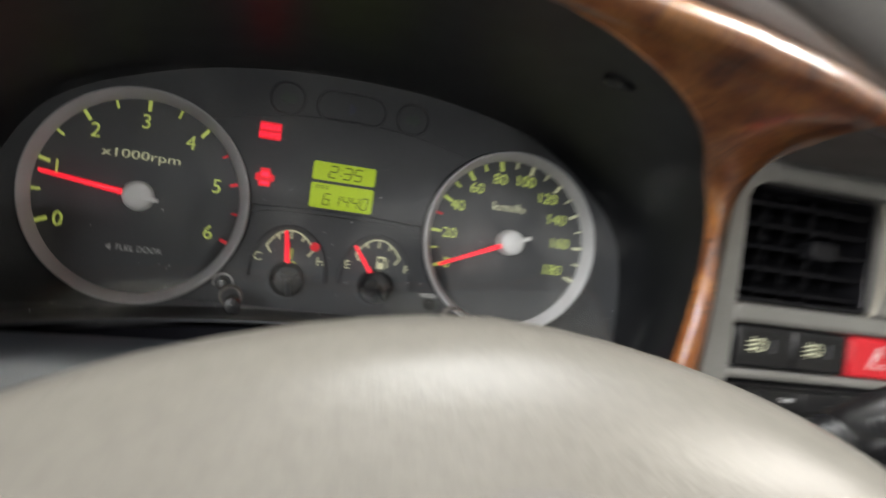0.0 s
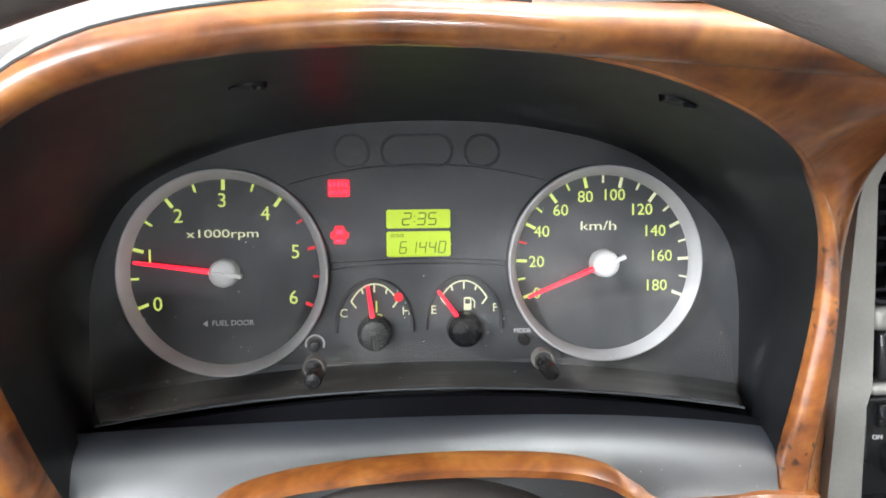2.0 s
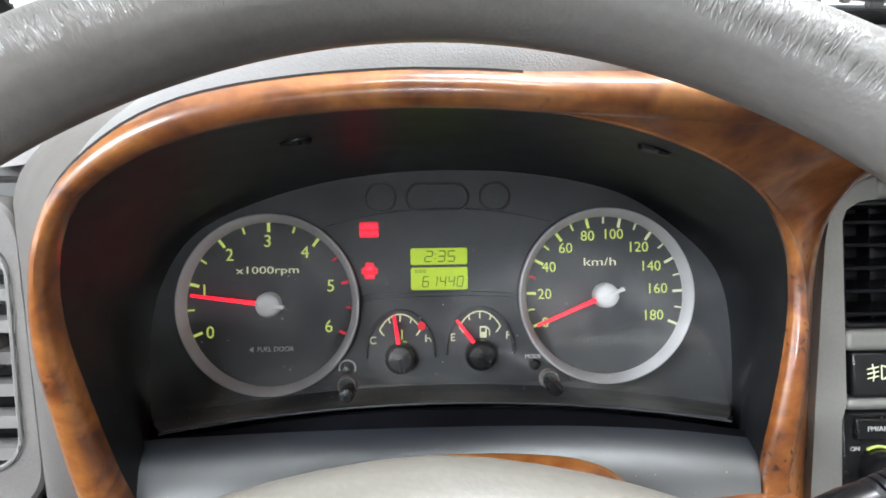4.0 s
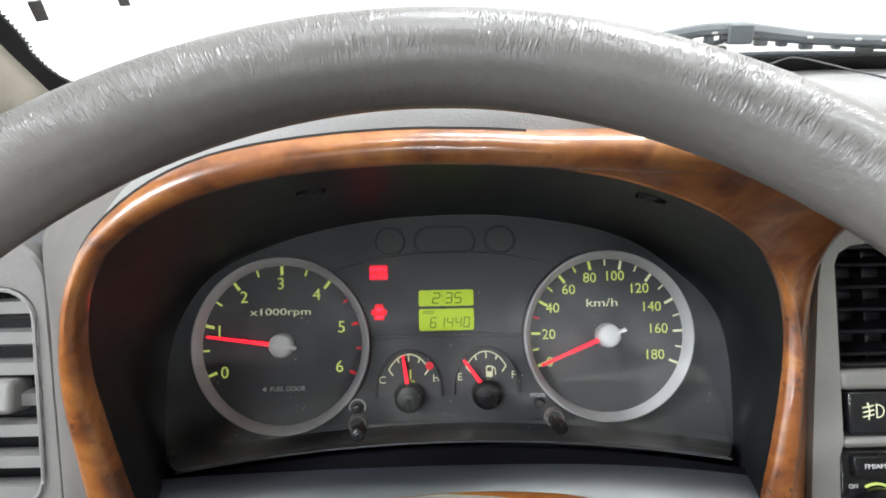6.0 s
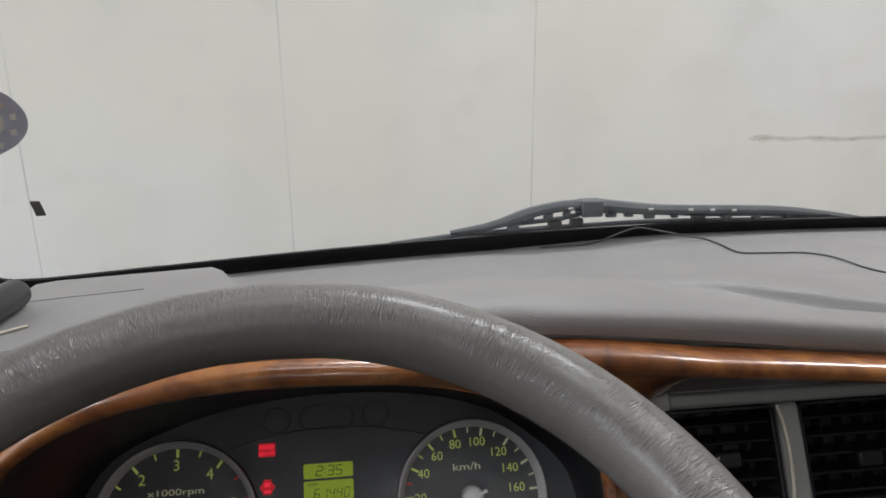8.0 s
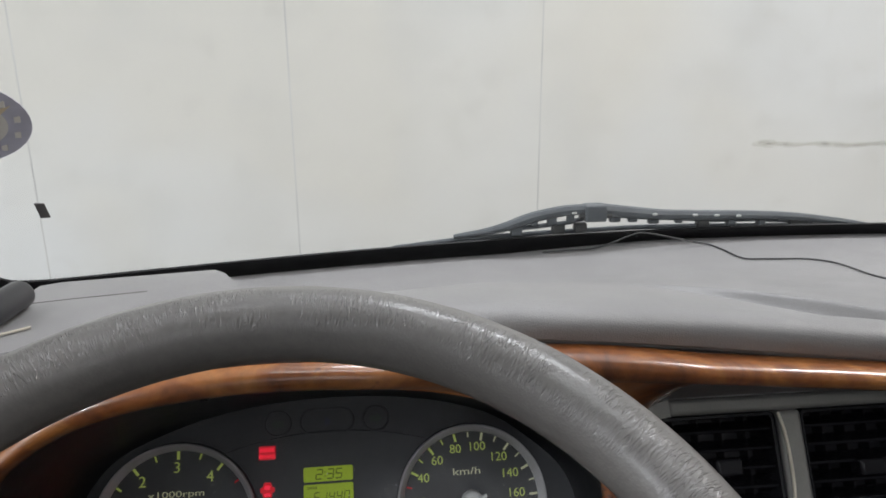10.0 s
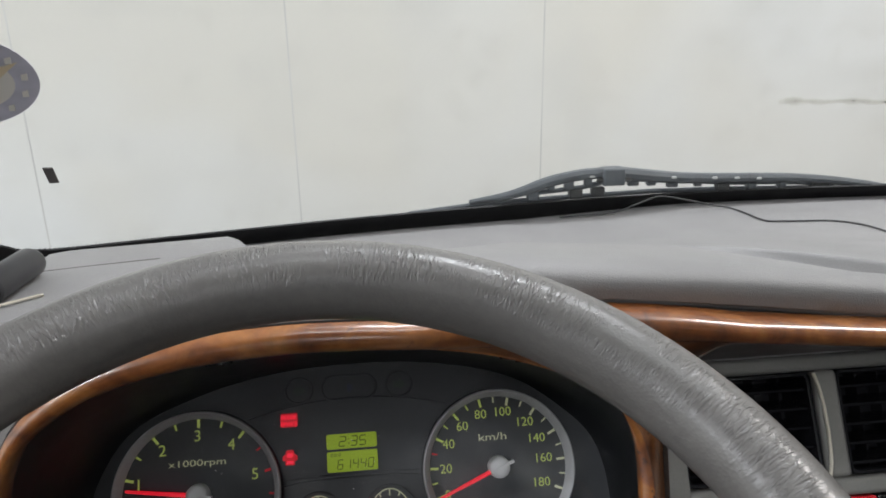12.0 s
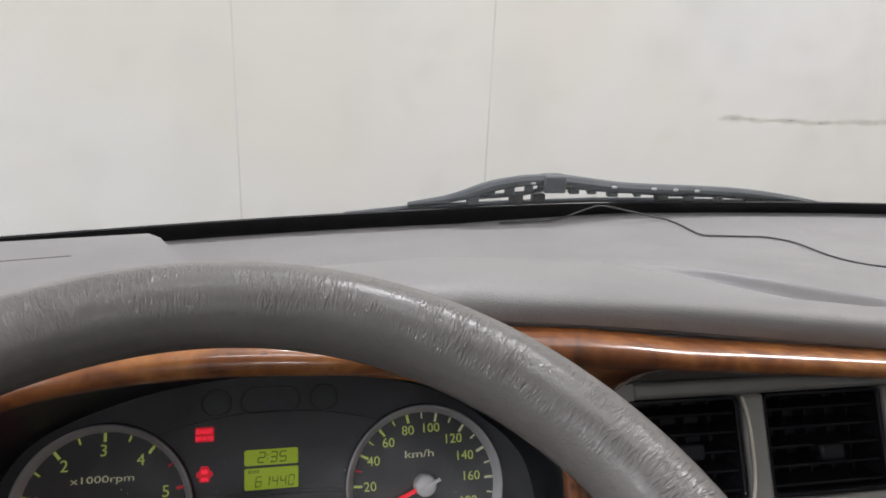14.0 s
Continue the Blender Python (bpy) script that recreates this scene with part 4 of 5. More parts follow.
# steering column shroud
shroud = []
for i in range(14):
    f = i / 13
    y = -0.085 - 0.19 * f
    row = []
    for k in range(25):
        a = math.pi * k / 24
        rx, rz = 0.088 - 0.028 * f, 0.060 - 0.022 * f
        row.append((-0.004 + rx * math.cos(a), y, -0.125 + 0.0 * f + rz * math.sin(a) ** 0.8))
    shroud.append(row)
solo("column_shroud", grid("column_shroud", shroud), FASCIA, "grey-brown plastic steering column shroud", "column shroud")

# ---- the steering wheel ----
WHEEL = TIP @ pose(-0.0099, -0.3181, -0.0197, -32.0, 0, 0)
wheel = thing("steering_wheel", "grey leather-grained steering wheel with creased rim", "steering wheel", WHEEL)
R, TR, NU, NV = 0.1687, 0.0155, 180, 40
verts, faces, uvs = [], [], []
for i in range(NU):
    a = 2 * math.pi * i / NU
    for j in range(NV):
        b = 2 * math.pi * j / NV
        d = (b - radians(334)) / radians(11)
        t = TR * (1 + 0.085 * math.exp(-d * d))
        r = R + t * math.cos(b)
        verts.append((r * math.cos(a), t * 1.05 * math.sin(b), r * math.sin(a)))
for i in range(NU):
    for j in range(NV):
        i2, j2 = (i + 1) % NU, (j + 1) % NV
        faces.append((i * NV + j, i2 * NV + j, i2 * NV + j2, i * NV + j2))
        uvs.append(((i / NU, j / NV), ((i + 1) / NU, j / NV), ((i + 1) / NU, (j + 1) / NV), (i / NU, (j + 1) / NV)))
me = bpy.data.meshes.new("rim")
me.from_pydata(verts, [], faces)
layer = me.uv_layers.new(name="UVMap")
for p, four in zip(me.polygons, uvs):
    p.use_smooth = True
    for li, uv in zip(p.loop_indices, four):
        layer.data[li].uv = uv
part("rim", me, LEATHER, wheel)
# the hub: a domed cushion set below the rim
rows = []
outline = []
for i in range(48):
    a = 2 * math.pi * i / 48
    c, s = math.cos(a), math.sin(a)
    q = 2.6 if s < 0 else 1.65
    k = (abs(c) ** q + abs(s) ** q) ** (-1 / q)
    outline.append((0.105 * k * c, (0.046 if s > 0 else 0.085) * k * s - 0.0052))
for f, y in ((0.02, 0.0120), (0.3, 0.0126), (0.6, 0.0155), (0.8, 0.0200), (0.92, 0.0265), (0.98, 0.0330), (1.0, 0.0400), (1.0, 0.065)):
    rows.append([(x * f, y, z * f) for x, z in outline])
part("hub_cushion", grid("hub_cushion", rows, closed=True), HUB, wheel, "smooth pale grey hub cushion")
for sg in (-1, 1):
    rows = []
    for i in range(12):
        f = i / 11
        x = sg * (0.075 + 0.087 * f)
        zt, zb = 0.012 - 0.012 * f, -0.050 + 0.018 * f
        y = 0.030 - 0.022 * f
        rows.append([(x, y + 0.018, zt), (x, y + 0.004, zt + 0.001), (x, y, zt - 0.008), (x, y - 0.001, (zt + zb) / 2), (x, y, zb + 0.008), (x, y + 0.004, zb - 0.001), (x, y + 0.018, zb)])
    part("spoke", grid("spoke", rows), HUB, wheel)
oval = [(0.024 * math.cos(2 * math.pi * i / 32), 0.014 * math.sin(2 * math.pi * i / 32) - 0.0105) for i in range(32)]
part("hub_badge", prism("hub_badge", oval, 0.0112, 0.014, 0.0006), FASCIA, wheel, "plain dark oval badge")
part("column_sleeve", lathe("column_sleeve", [(0.045, 0.05), (0.045, 0.10), (0.040, 0.16)], 0, 0, 32), BLACK, wheel)

# control stalk beside the column
stalk = thing("wiper_stalk", "black wiper stalk with white printed marks, beside the steering column", "control stalk")
SA, SB = Vector((0.030, -0.178, -0.102)), Vector((0.216, -0.194, -0.020))
SD = (SB - SA).normalized()
LONG = (SB - SA).length
part("arm", tube("arm", [SA, SA + SD * LONG * 0.30], 0.007, 14, [0.010, 0.0085]), BLACK, stalk)
part("grip", tube("grip", [SA + SD * LONG * f for f in (0.29, 0.32, 0.60, 0.64)], 0.012, 20, [0.0090, 0.0120, 0.0128, 0.0120]), GLOSS, stalk)
for i in range(5):
    p = SA + SD * (LONG * 0.64 + 0.0032 * i)
    part("grip_ring", tube("grip_ring", [p, p + SD * 0.0022], 0.0122, 18), BLACK, stalk)
part("end_knob", tube("end_knob", [SA + SD * (LONG * 0.64 + 0.016), SA + SD * (LONG * 0.64 + 0.020), SB - SD * 0.004, SB], 0.012, 20, [0.0110, 0.0132, 0.0125, 0.0090]), GLOSS, stalk)
face = Vector((-0.30, -0.85, 0.43)).normalized()
face = (face - SD * face.dot(SD)).normalized()
for i in range(4):
    p = SA + SD * (LONG * 0.40 + 0.0095 * i) + face * 0.0127
    for k in (-1, 1):
        q = p + SD.cross(face) * 0.0022 * k
        part("printed_mark", box("printed_mark", q - Vector((0.0026, 0.0006, 0.0010)), q + Vector((0.0026, 0.0006, 0.0010))), WHITE_INK, stalk)

# ---- the centre console: frame, vents, switches, radio ----
CY = -0.068
console = thing("centre_console", "silver-beige plastic console frame beside the instrument hood", "console")
for nm, lo, hi in (("top_rail", (0.2255, CY - 0.004, 0.0705), (0.4250, CY + 0.030, 0.0812)),
                   ("post", (0.3010, CY - 0.004, 0.0025), (0.3170, CY + 0.030, 0.0705)), ("vent_sill", (0.2070, CY - 0.006, -0.0085), (0.4250, CY + 0.030, 0.0025)),
                   ("switch_sill", (0.2070, CY - 0.005, -0.0395), (0.4250, CY + 0.030, -0.0335)), ("right_rail", (0.4070, CY - 0.004, -0.0335), (0.4250, CY + 0.030, 0.0705))):
    part(nm, box(nm, lo, hi, 0.003, 3), SILVER, console)

rail = [(0.1840, -0.160), (0.1868, -0.086), (0.1903, -0.040), (0.1936, 0.0), (0.1958, 0.025), (0.1977, 0.048), (0.2008, 0.064), (0.2066, 0.0742), (0.2150, 0.0794), (0.2258, 0.0812),
        (0.2258, 0.0705), (0.2160, 0.0690), (0.2095, 0.0650), (0.2071, 0.0590), (0.2071, -0.0360), (0.2045, -0.0440), (0.2030, -0.0900), (0.2000, -0.160)]
part("left_rail", prism("left_rail", rail, CY - 0.0045, CY + 0.030), SILVER, console)


def vent(name, x0, x1, z0, z1, y, mat, label, blades, tab_at, tab_mat):
    v = thing(name, label, "air vent")
    cx, cz, w, h = (x0 + x1) / 2, (z0 + z1) / 2, x1 - x0, z1 - z0
    part("vent_frame", frame_plate("vent_frame", rounded(w, h, 0.005, 5, cx, cz), rounded(w - 0.006, h - 0.006, 0.003, 5, cx, cz), y - 0.002, y + 0.03, 0.001), mat, v)
    part("vent_back", box("vent_back", (x0 + 0.001, y + 0.030, z0 + 0.001), (x1 - 0.001, y + 0.033, z1 - 0.001)), VENT, v)
    for i in range(blades):
        z = z0 + 0.003 + (h - 0.006) * (i + 0.5) / blades
        b = part("louvre", box("louvre", (x0 + 0.003, -0.010, -0.0011), (x1 - 0.003, 0.010, 0.0011), 0.0006, 1), mat, v, at=pose(0, y + 0.011, z, 14, 0, 0))
    for i in range(5):
        x = x0 + w * (i + 0.7) / 5.4
        part("fin", box("fin", (x - 0.0007, y + 0.018, z0 + 0.002), (x + 0.0007, y + 0.030, z1 - 0.002)), mat, v)
    tx, tz = tab_at
    part("tab", box("tab", (tx - 0.009, y - 0.006, tz - 0.0055), (tx + 0.009, y + 0.008, tz + 0.0055), 0.002), tab_mat, v)
    return v


vent("centre_vent", 0.2075, 0.3005, 0.0030, 0.0700, CY + 0.001, VENT, "black slatted air vent in the console", 5, (0.262, 0.036), VENT)
vent("centre_vent", 0.3175, 0.4065, 0.0030, 0.0700, CY + 0.001, VENT, "black slatted air vent in the console", 5, (0.362, 0.030), VENT)

part("bright_edge", tube("bright_edge", spline([(0.3000, CY - 0.0050, 0.0690), (0.3022, CY - 0.0062, 0.0560), (0.3030, CY - 0.0066, 0.0360), (0.3022, CY - 0.0062, 0.0160), (0.3000, CY - 0.0050, 0.0030)], 5), 0.0011, 8), BEIGE, console, "pale curved edge of the post")

row = thing("switch_row", "black switch panel with fog lamp switches under the vent", "switch panel")
for i, (x0, x1) in enumerate(((0.2110, 0.2490), (0.2495, 0.2870))):
    s = part("rocker", box("rocker", (x0, CY - 0.004, -0.0325), (x1, CY + 0.02, -0.0095), 0.0015), GLOSS, row)
    cx, cz = (x0 + x1) / 2 - 0.006, -0.0200
    bow = [(cx + 0.002, CY - 0.0043, cz - 0.0035)] + [(cx + 0.002 + 0.004 * math.cos(radians(a)), CY - 0.0043, cz + 0.0035 * math.sin(radians(a))) for a in range(-90, 91, 20)] + [(cx + 0.002, CY - 0.0043, cz + 0.0035), (cx + 0.002, CY - 0.0043, cz - 0.0035)]
    part("lamp_symbol", tube("lamp_symbol", bow, 0.0004, 5), GLOW_WHITE, s)
    for k in (-1, 0, 1):
        part("lamp_symbol", tube("lamp_symbol", [(cx - 0.0055, CY - 0.0043, cz + k * 0.0024 - 0.0006), (cx + 0.0005, CY - 0.0043, cz + k * 0.0024 + 0.0006)], 0.0004, 5), GLOW_WHITE, s)
    part("lamp_symbol", tube("lamp_symbol", [(cx - 0.0025, CY - 0.0043, cz - 0.0045), (cx - 0.0018, CY - 0.0043, cz), (cx - 0.0028, CY - 0.0043, cz + 0.0045)], 0.0004, 5), GLOW_WHITE, s)
    part("pilot_window", box("pilot_window", (x0 + 0.0235, CY - 0.0044, -0.0240), (x0 + 0.0255, CY - 0.0035, -0.0165)), PANEL, s)
hazard = thing("hazard_switch", "red hazard switch with a pale triangle", "switch")
part("rocker", box("rocker", (0.2885, CY - 0.005, -0.0330), (0.3300, CY + 0.02, -0.0095), 0.002), RED, hazard)
for r in (0.0085, 0.0052):
    tri = [(0.3090 + r * math.cos(radians(a)), CY - 0.0053, -0.0225 + r * math.sin(radians(a))) for a in (90, 210, 330, 90)]
    part("triangle_mark", tube("triangle_mark", tri, 0.0005, 6), WHITE_INK, hazard)
cover = thing("switch_blank", "plain black switch blank in the console", "switch panel")
part("blank_plate", box("blank_plate", (0.3315, CY - 0.003, -0.0330), (0.4060, CY + 0.02, -0.0095), 0.0015), GLOSS, cover)

radio = thing("car_radio", "black cassette radio with a round volume knob", "radio")
part("radio_body", box("radio_body", (0.2063, CY + 0.002, -0.0905), (0.3900, CY + 0.12, -0.0400), 0.003), GLOSS, radio)
RY = CY + 0.002
for x0, x1, z0, z1 in ((0.214, 0.2365, -0.0560, -0.0445), (0.2375, 0.262, -0.0560, -0.0445), (0.2630, 0.288, -0.0560, -0.0445), (0.246, 0.2680, -0.0850, -0.0600), (0.2700, 0.345, -0.0850, -0.0600), (0.289, 0.384, -0.0560, -0.0445)):
    part("button", box("button", (x0, RY - 0.003, z0), (x1, RY + 0.004, z1), 0.001), GLOSS, radio)
lettering("lettering", "FM/AM", 0.0036, 0.2255, -0.0500, RY - 0.0033, WHITE_INK, radio, squash=1.1)
lettering("lettering", "TAPE", 0.0036, 0.2510, -0.0500, RY - 0.0033, WHITE_INK, radio, squash=1.1)
lettering("lettering", "ON", 0.0033, 0.2145, -0.0610, RY - 0.0005, WHITE_INK, radio)
lettering("lettering", "VOL", 0.0032, 0.2400, -0.0605, RY - 0.0005, WHITE_INK, radio)
part("chevron", tube("chevron", [(0.2535, RY - 0.0035, -0.0650), (0.2570, RY - 0.0035, -0.0625), (0.2605, RY - 0.0035, -0.0650)], 0.0005, 5), WHITE_INK, radio)
part("chevron", tube("chevron", [(0.2535, RY - 0.0035, -0.0800), (0.2570, RY - 0.0035, -0.0825), (0.2605, RY - 0.0035, -0.0800)], 0.0005, 5), WHITE_INK, radio)
for i in range(2):
    part("printed_bar", box("printed_bar", (0.2525, RY - 0.0035, -0.0715 - i * 0.0042), (0.2615, RY - 0.0028, -0.0690 - i * 0.0042)), WHITE_INK, radio)
knob = part("volume_knob", lathe("volume_knob", [(0.0001, RY - 0.0150), (0.0085, RY - 0.0145), (0.0100, RY - 0.0120), (0.0108, RY - 0.001), (0.0108, RY + 0.002)], 0.2270, -0.0720, 36), GLOSS, radio, "round black volume knob")
part("green_arc", tube("green_arc", [(0.2270 + 0.0122 * math.cos(radians(a)), RY - 0.0006, -0.0720 + 0.0122 * math.sin(radians(a))) for a in range(20, 121, 10)], 0.0008, 6), GLOW_GREEN, radio)
rows = []
for i in range(30):
    x = 0.188 + 0.547 * i / 29
    y, z = float(np.interp(x, (0.168, 0.234, 0.324, 0.42, 0.55, 0.78), (-0.1457, -0.1327, -0.1197, -0.1077, -0.0937, -0.0702))), float(np.interp(x, (0.168, 0.234, 0.324, 0.42, 0.55, 0.78), (0.0933, 0.0888, 0.0815, 0.0730, 0.0600, 0.0340)))
    zl = 0.0822 - 0.05 * max(0, x - 0.32)
    rows.append([(x, y, z), (x + 0.006, (y - 0.072) / 2 - 0.004, (z + zl) / 2 - 0.001), (x + 0.012, -0.0705, zl)])
part("soffit", grid("soffit", rows), FASCIA, console, "grey-brown recess under the wood strip")
# console below the radio
part("lower_panel", box("lower_panel", (0.2085, CY + 0.01, -0.30), (0.4250, CY + 0.04, -0.092)), VENT, console)

# ---- left fascia with its vent ----
fascia = thing("left_fascia", "grey-brown dashboard panel beside the wood trim", "dashboard")
out_line = [p + Vector((-0.85, 0.12, 0.5)).normalized() * (run_width(p) - 0.001) if p.z > 0.05 else p + Vector((-run_width(p) + 0.001, 0.003, 0)) for p in INNER[:42]]
edge = spline([(-0.197, -0.070, -0.120), (-0.1995, -0.080, -0.065), (-0.2030, -0.080, -0.010), (-0.2055, -0.080, 0.030), (-0.2120, -0.078, 0.060), (-0.2180, -0.070, 0.085), (-0.212, -0.052, 0.110), (-0.19, -0.036, 0.130), (-0.16, -0.024, 0.145)], 8)
a_line, b_line = along(out_line, 40), along(edge, 40)
rows = []
for i in range(8):
    f = i / 7
    rows.append([a.lerp(b, f) + Vector((-0.003, -0.004, 0.003)) * math.sin(math.pi * f) for a, b in zip(a_line, b_line)])
part("side_skin", grid("side_skin", rows), FASCIA, fascia)
hole = rounded(0.106, 0.110, 0.016, 6, -0.2655, -0.0010)
hole = [(x + (0.004 if x > -0.26 else 0) * (-z / 0.05), z) for x, z in hole]
shell = rounded(0.150, 0.160, 0.024, 6, -0.2790, 0.0010)
shell = [(x + (0.007 if x > -0.26 else 0) * (-z / 0.07), z) for x, z in shell]
part("vent_surround", frame_plate("vent_surround", shell, hole, -0.083, -0.045, 0.002), FASCIA, fascia, "grey vent surround with a fine bead")
bead = [(x, -0.0838, z) for x, z in hole]
part("bead", tube("bead", bead + bead[:1], 0.0012, 6), LOUVRE, fascia)
lower = part("lower_rail", box("lower_rail", (-0.350, -0.080, -0.20), (-0.1985, -0.050, -0.0760), 0.004, 3), FASCIA, fascia)
side = thing("side_vent", "grey slatted air vent with broad louvres", "air vent")
part("vent_back", box("vent_back", (-0.320, -0.046, -0.056), (-0.2125, -0.043, 0.054)), VENT, side)
for i in range(7):
    z = -0.047 + i * 0.0158
    rows = []
    for k in range(7):
        f = k / 6
        rows.append([(x, -0.079 + 0.026 * f, z + 0.0045 * math.sin(f * 2.6) - 0.005 * f) for x in (-0.318, -0.29, -0.26, -0.23, -0.2135)])
    part("louvre", thick("louvre", rows, (0, 0.001, -0.0062)), LOUVRE, side)
part("tab", box("tab", (-0.250, -0.088, -0.0090), (-0.2240, -0.066, 0.0085), 0.003, 3), LOUVRE, side)

# ---- the dashboard top ----
def glass_base(x):
    return 0.318 - 0.20 * (x - 0.42) ** 2


pad = thing("dashboard_top", "grey grained dashboard top pad", "dashboard", LEVEL)
FX, FY, FZ = (0.03, 0.104, 0.154, 0.22, 0.373, 0.60, 1.2), (-0.1070, -0.0880, -0.0785, -0.0675, -0.0578, -0.0440, -0.02), (0.1875, 0.1792, 0.1705, 0.1585, 0.1350, 0.1180, 0.10)
rows = []
EDGE = sorted([tuple(LEVEL.inverted() @ TIP @ p) for p in arch_edge if -0.158 < p.x < 0.05 and p.z > 0.045])
EDGE_X, EDGE_Y, EDGE_Z = [p[0] for p in EDGE], [p[1] + 0.001 for p in EDGE], [p[2] - 0.001 for p in EDGE]
FX, FY, FZ = (0.03,) + FX[1:], (float(np.interp(0.03, EDGE_X, EDGE_Y)),) + FY[1:], (float(np.interp(0.03, EDGE_X, EDGE_Z)),) + FZ[1:]
CREASE = ((0.20, 0.24, 0.29, 0.327, 0.363, 0.394, 0.44, 0.52), (0.080, 0.066, 0.043, 0.016, -0.001, -0.016, -0.050, -0.12))
for i in range(181):
    x = -0.42 + 1.62 * i / 180
    yf, zf = float(np.interp(x, FX, FY)), float(np.interp(x, FX, FZ))
    h = float(np.interp(x, (-0.1, 0.0, 0.1, 0.24, 0.35), (0.0150, 0.0150, 0.0180, 0.0225, 0.0235)))
    if x < 0.03:
        h *= max(0.3, min(1.0, (x + 0.15) / 0.10))
        fit = max(x, EDGE_X[0])
        yf, zf = float(np.interp(fit, EDGE_X, EDGE_Y)), float(np.interp(fit, EDGE_X, EDGE_Z))
        drop = max(0.0, min(1.0, (EDGE_X[0] - x) / 0.07))
        yf, zf = yf + (0.0 - yf) * drop, zf + (0.104 - zf) * drop
    yb = glass_base(x) + 0.004
    soft = max(0.0, min(1.0, (0.13 - x) / 0.09))
    firm = ((0.016, -0.001), (0.0060, 0.0020), (0.0030, 0.20), (0.0018, 0.45), (0.0020, 0.68), (0.0046, 0.87), (0.0105, 0.995), (0.020, 1.06))
    sloped = ((0.006, -0.004), (0.0015, 0.0002), (0.0040, 0.25), (0.0075, 0.52), (0.0115, 0.77), (0.0150, 0.93), (0.018, 1.03), (0.020, 1.06))
    row = []
    for n_, ((ya, za), (yc, zc)) in enumerate(zip(firm, sloped)):
        k = 1.0 if n_ < 2 else h
        row.append((x, yf + ya + (yc - ya) * soft, zf + k * (za + (zc - za) * soft)))
    top = zf + 1.06 * h
    crest = yf + 0.014
    line = float(np.interp(x, *CREASE))
    line = max(line, yf + 0.032)
    for k in range(1, 81):
        y = yf + 0.020 + (line - yf - 0.020) * k / 32 if k <= 32 else line + (yb - line) * (k - 32) / 48
        f = (y - yf - 0.020) / (yb - yf - 0.020)
        g = min(1.0, f * 1.35)
        e = g * g * (3 - 2 * g)
        z = top + (0.1235 - top) * e - 0.006 * f
        # the front lip lies lower than the far pad: a step that opens towards the passenger's side
        if x > 0.215 and crest < y < line:
            s = min(1.0, (line - y) / (0.005 + 0.012 * min(1, (x - 0.215) / 0.15)))
            z -= 0.017 * min(1.0, (x - 0.215) / 0.16) * s * s * (3 - 2 * s) * min(1.0, (y - crest) / (line - crest) * 1.15)
        z -= 0.0062 * max(0.0, min(1.0, (0.36 - x) / 0.18)) * max(0.0, min(1.0, (y - 0.10) / 0.10))
        row.append((x, y, z))
    rows.append(row)
part("pad_skin", thick("pad_skin", rows, (0, 0.003, -0.003)), PAD, pad)
seam = [LEVEL.inverted() @ TIP @ (p + Vector((0, 0.0005, 0.0002))) for p in arch_edge if p.z > 0.045 and p.x < 0.03]
part("edge_seam", tube("edge_seam", seam, 0.0009, 6), FRIT, pad, "thin dark seam along the wood trim")
cap = thing("dash_corner_cover", "grey raised cover on the dashboard's corner", "cover", LEVEL)
verts_top = [(-0.252, 0.018), (-0.220, 0.030), (-0.150, 0.050), (-0.042, 0.084), (-0.060, 0.124), (-0.094, 0.194), (-0.105, 0.206), (-0.232, 0.186), (-0.246, 0.178)]
n = len(verts_top)
v = [(x, y, 0.1370) for x, y in verts_top] + [(a * 0.985 - 0.002, b * 0.97 + 0.003, 0.1392) for a, b in verts_top] + [(x * 0.98, y - (0.03 if k < 4 else 0), 0.112) for k, (x, y) in enumerate(verts_top)]
f = [tuple(range(n, 2 * n))] + [(i, (i + 1) % n, n + (i + 1) % n, n + i) for i in range(n)] + [(2 * n + i, 2 * n + (i + 1) % n, (i + 1) % n, i) for i in range(n)]
part("cover_shell", mesh_of("cover_shell", v, f), PAD, cap)

part("cover_groove", tube("cover_groove", [(-0.246, 0.128, 0.1389), (-0.205, 0.138, 0.1390), (-0.150, 0.149, 0.1391)], 0.0007, 6), FASCIA, cap, "faint groove across the cover")

# ---- windscreen, rubber, pillar ----
def screen(x, z):
    return glass_base(x) - 1.12 * (z - 0.128)


X0, X1 = -0.320, 1.10
wind = thing("windscreen", "large raked windscreen, lightly dusty", "windscreen", LEVEL, kind="structure")
rows = [[(X0 + (X1 - X0) * j / 30, screen(X0 + (X1 - X0) * j / 30, z), z) for j in range(31)] for z in (0.105, 0.25, 0.40, 0.55, 0.70)]
pane = part("pane", grid("pane", rows), GLASS, wind)
pane.visible_shadow = False
# the black border of the glass: down the pillar, round the corner, along the base
inside = spline([(-0.292, 0, 0.70), (-0.293, 0, 0.40), (-0.2955, 0, 0.202), (-0.2995, 0, 0.170), (-0.2975, 0, 0.150), (-0.289, 0, 0.1385), (-0.272, 0, 0.1305), (-0.200, 0, 0.1280), (0.1, 0, 0.1300), (0.45, 0, 0.1330), (0.80, 0, 0.1325), (1.10, 0, 0.1310)], 6)
outside = spline([(-0.312, 0, 0.70), (-0.312, 0, 0.40), (-0.311, 0, 0.202), (-0.3135, 0, 0.165), (-0.3155, 0, 0.135), (-0.315, 0, 0.110), (-0.290, 0, 0.097), (-0.200, 0, 0.097), (0.1, 0, 0.097), (0.45, 0, 0.097), (0.80, 0, 0.097), (1.10, 0, 0.097)], 6)
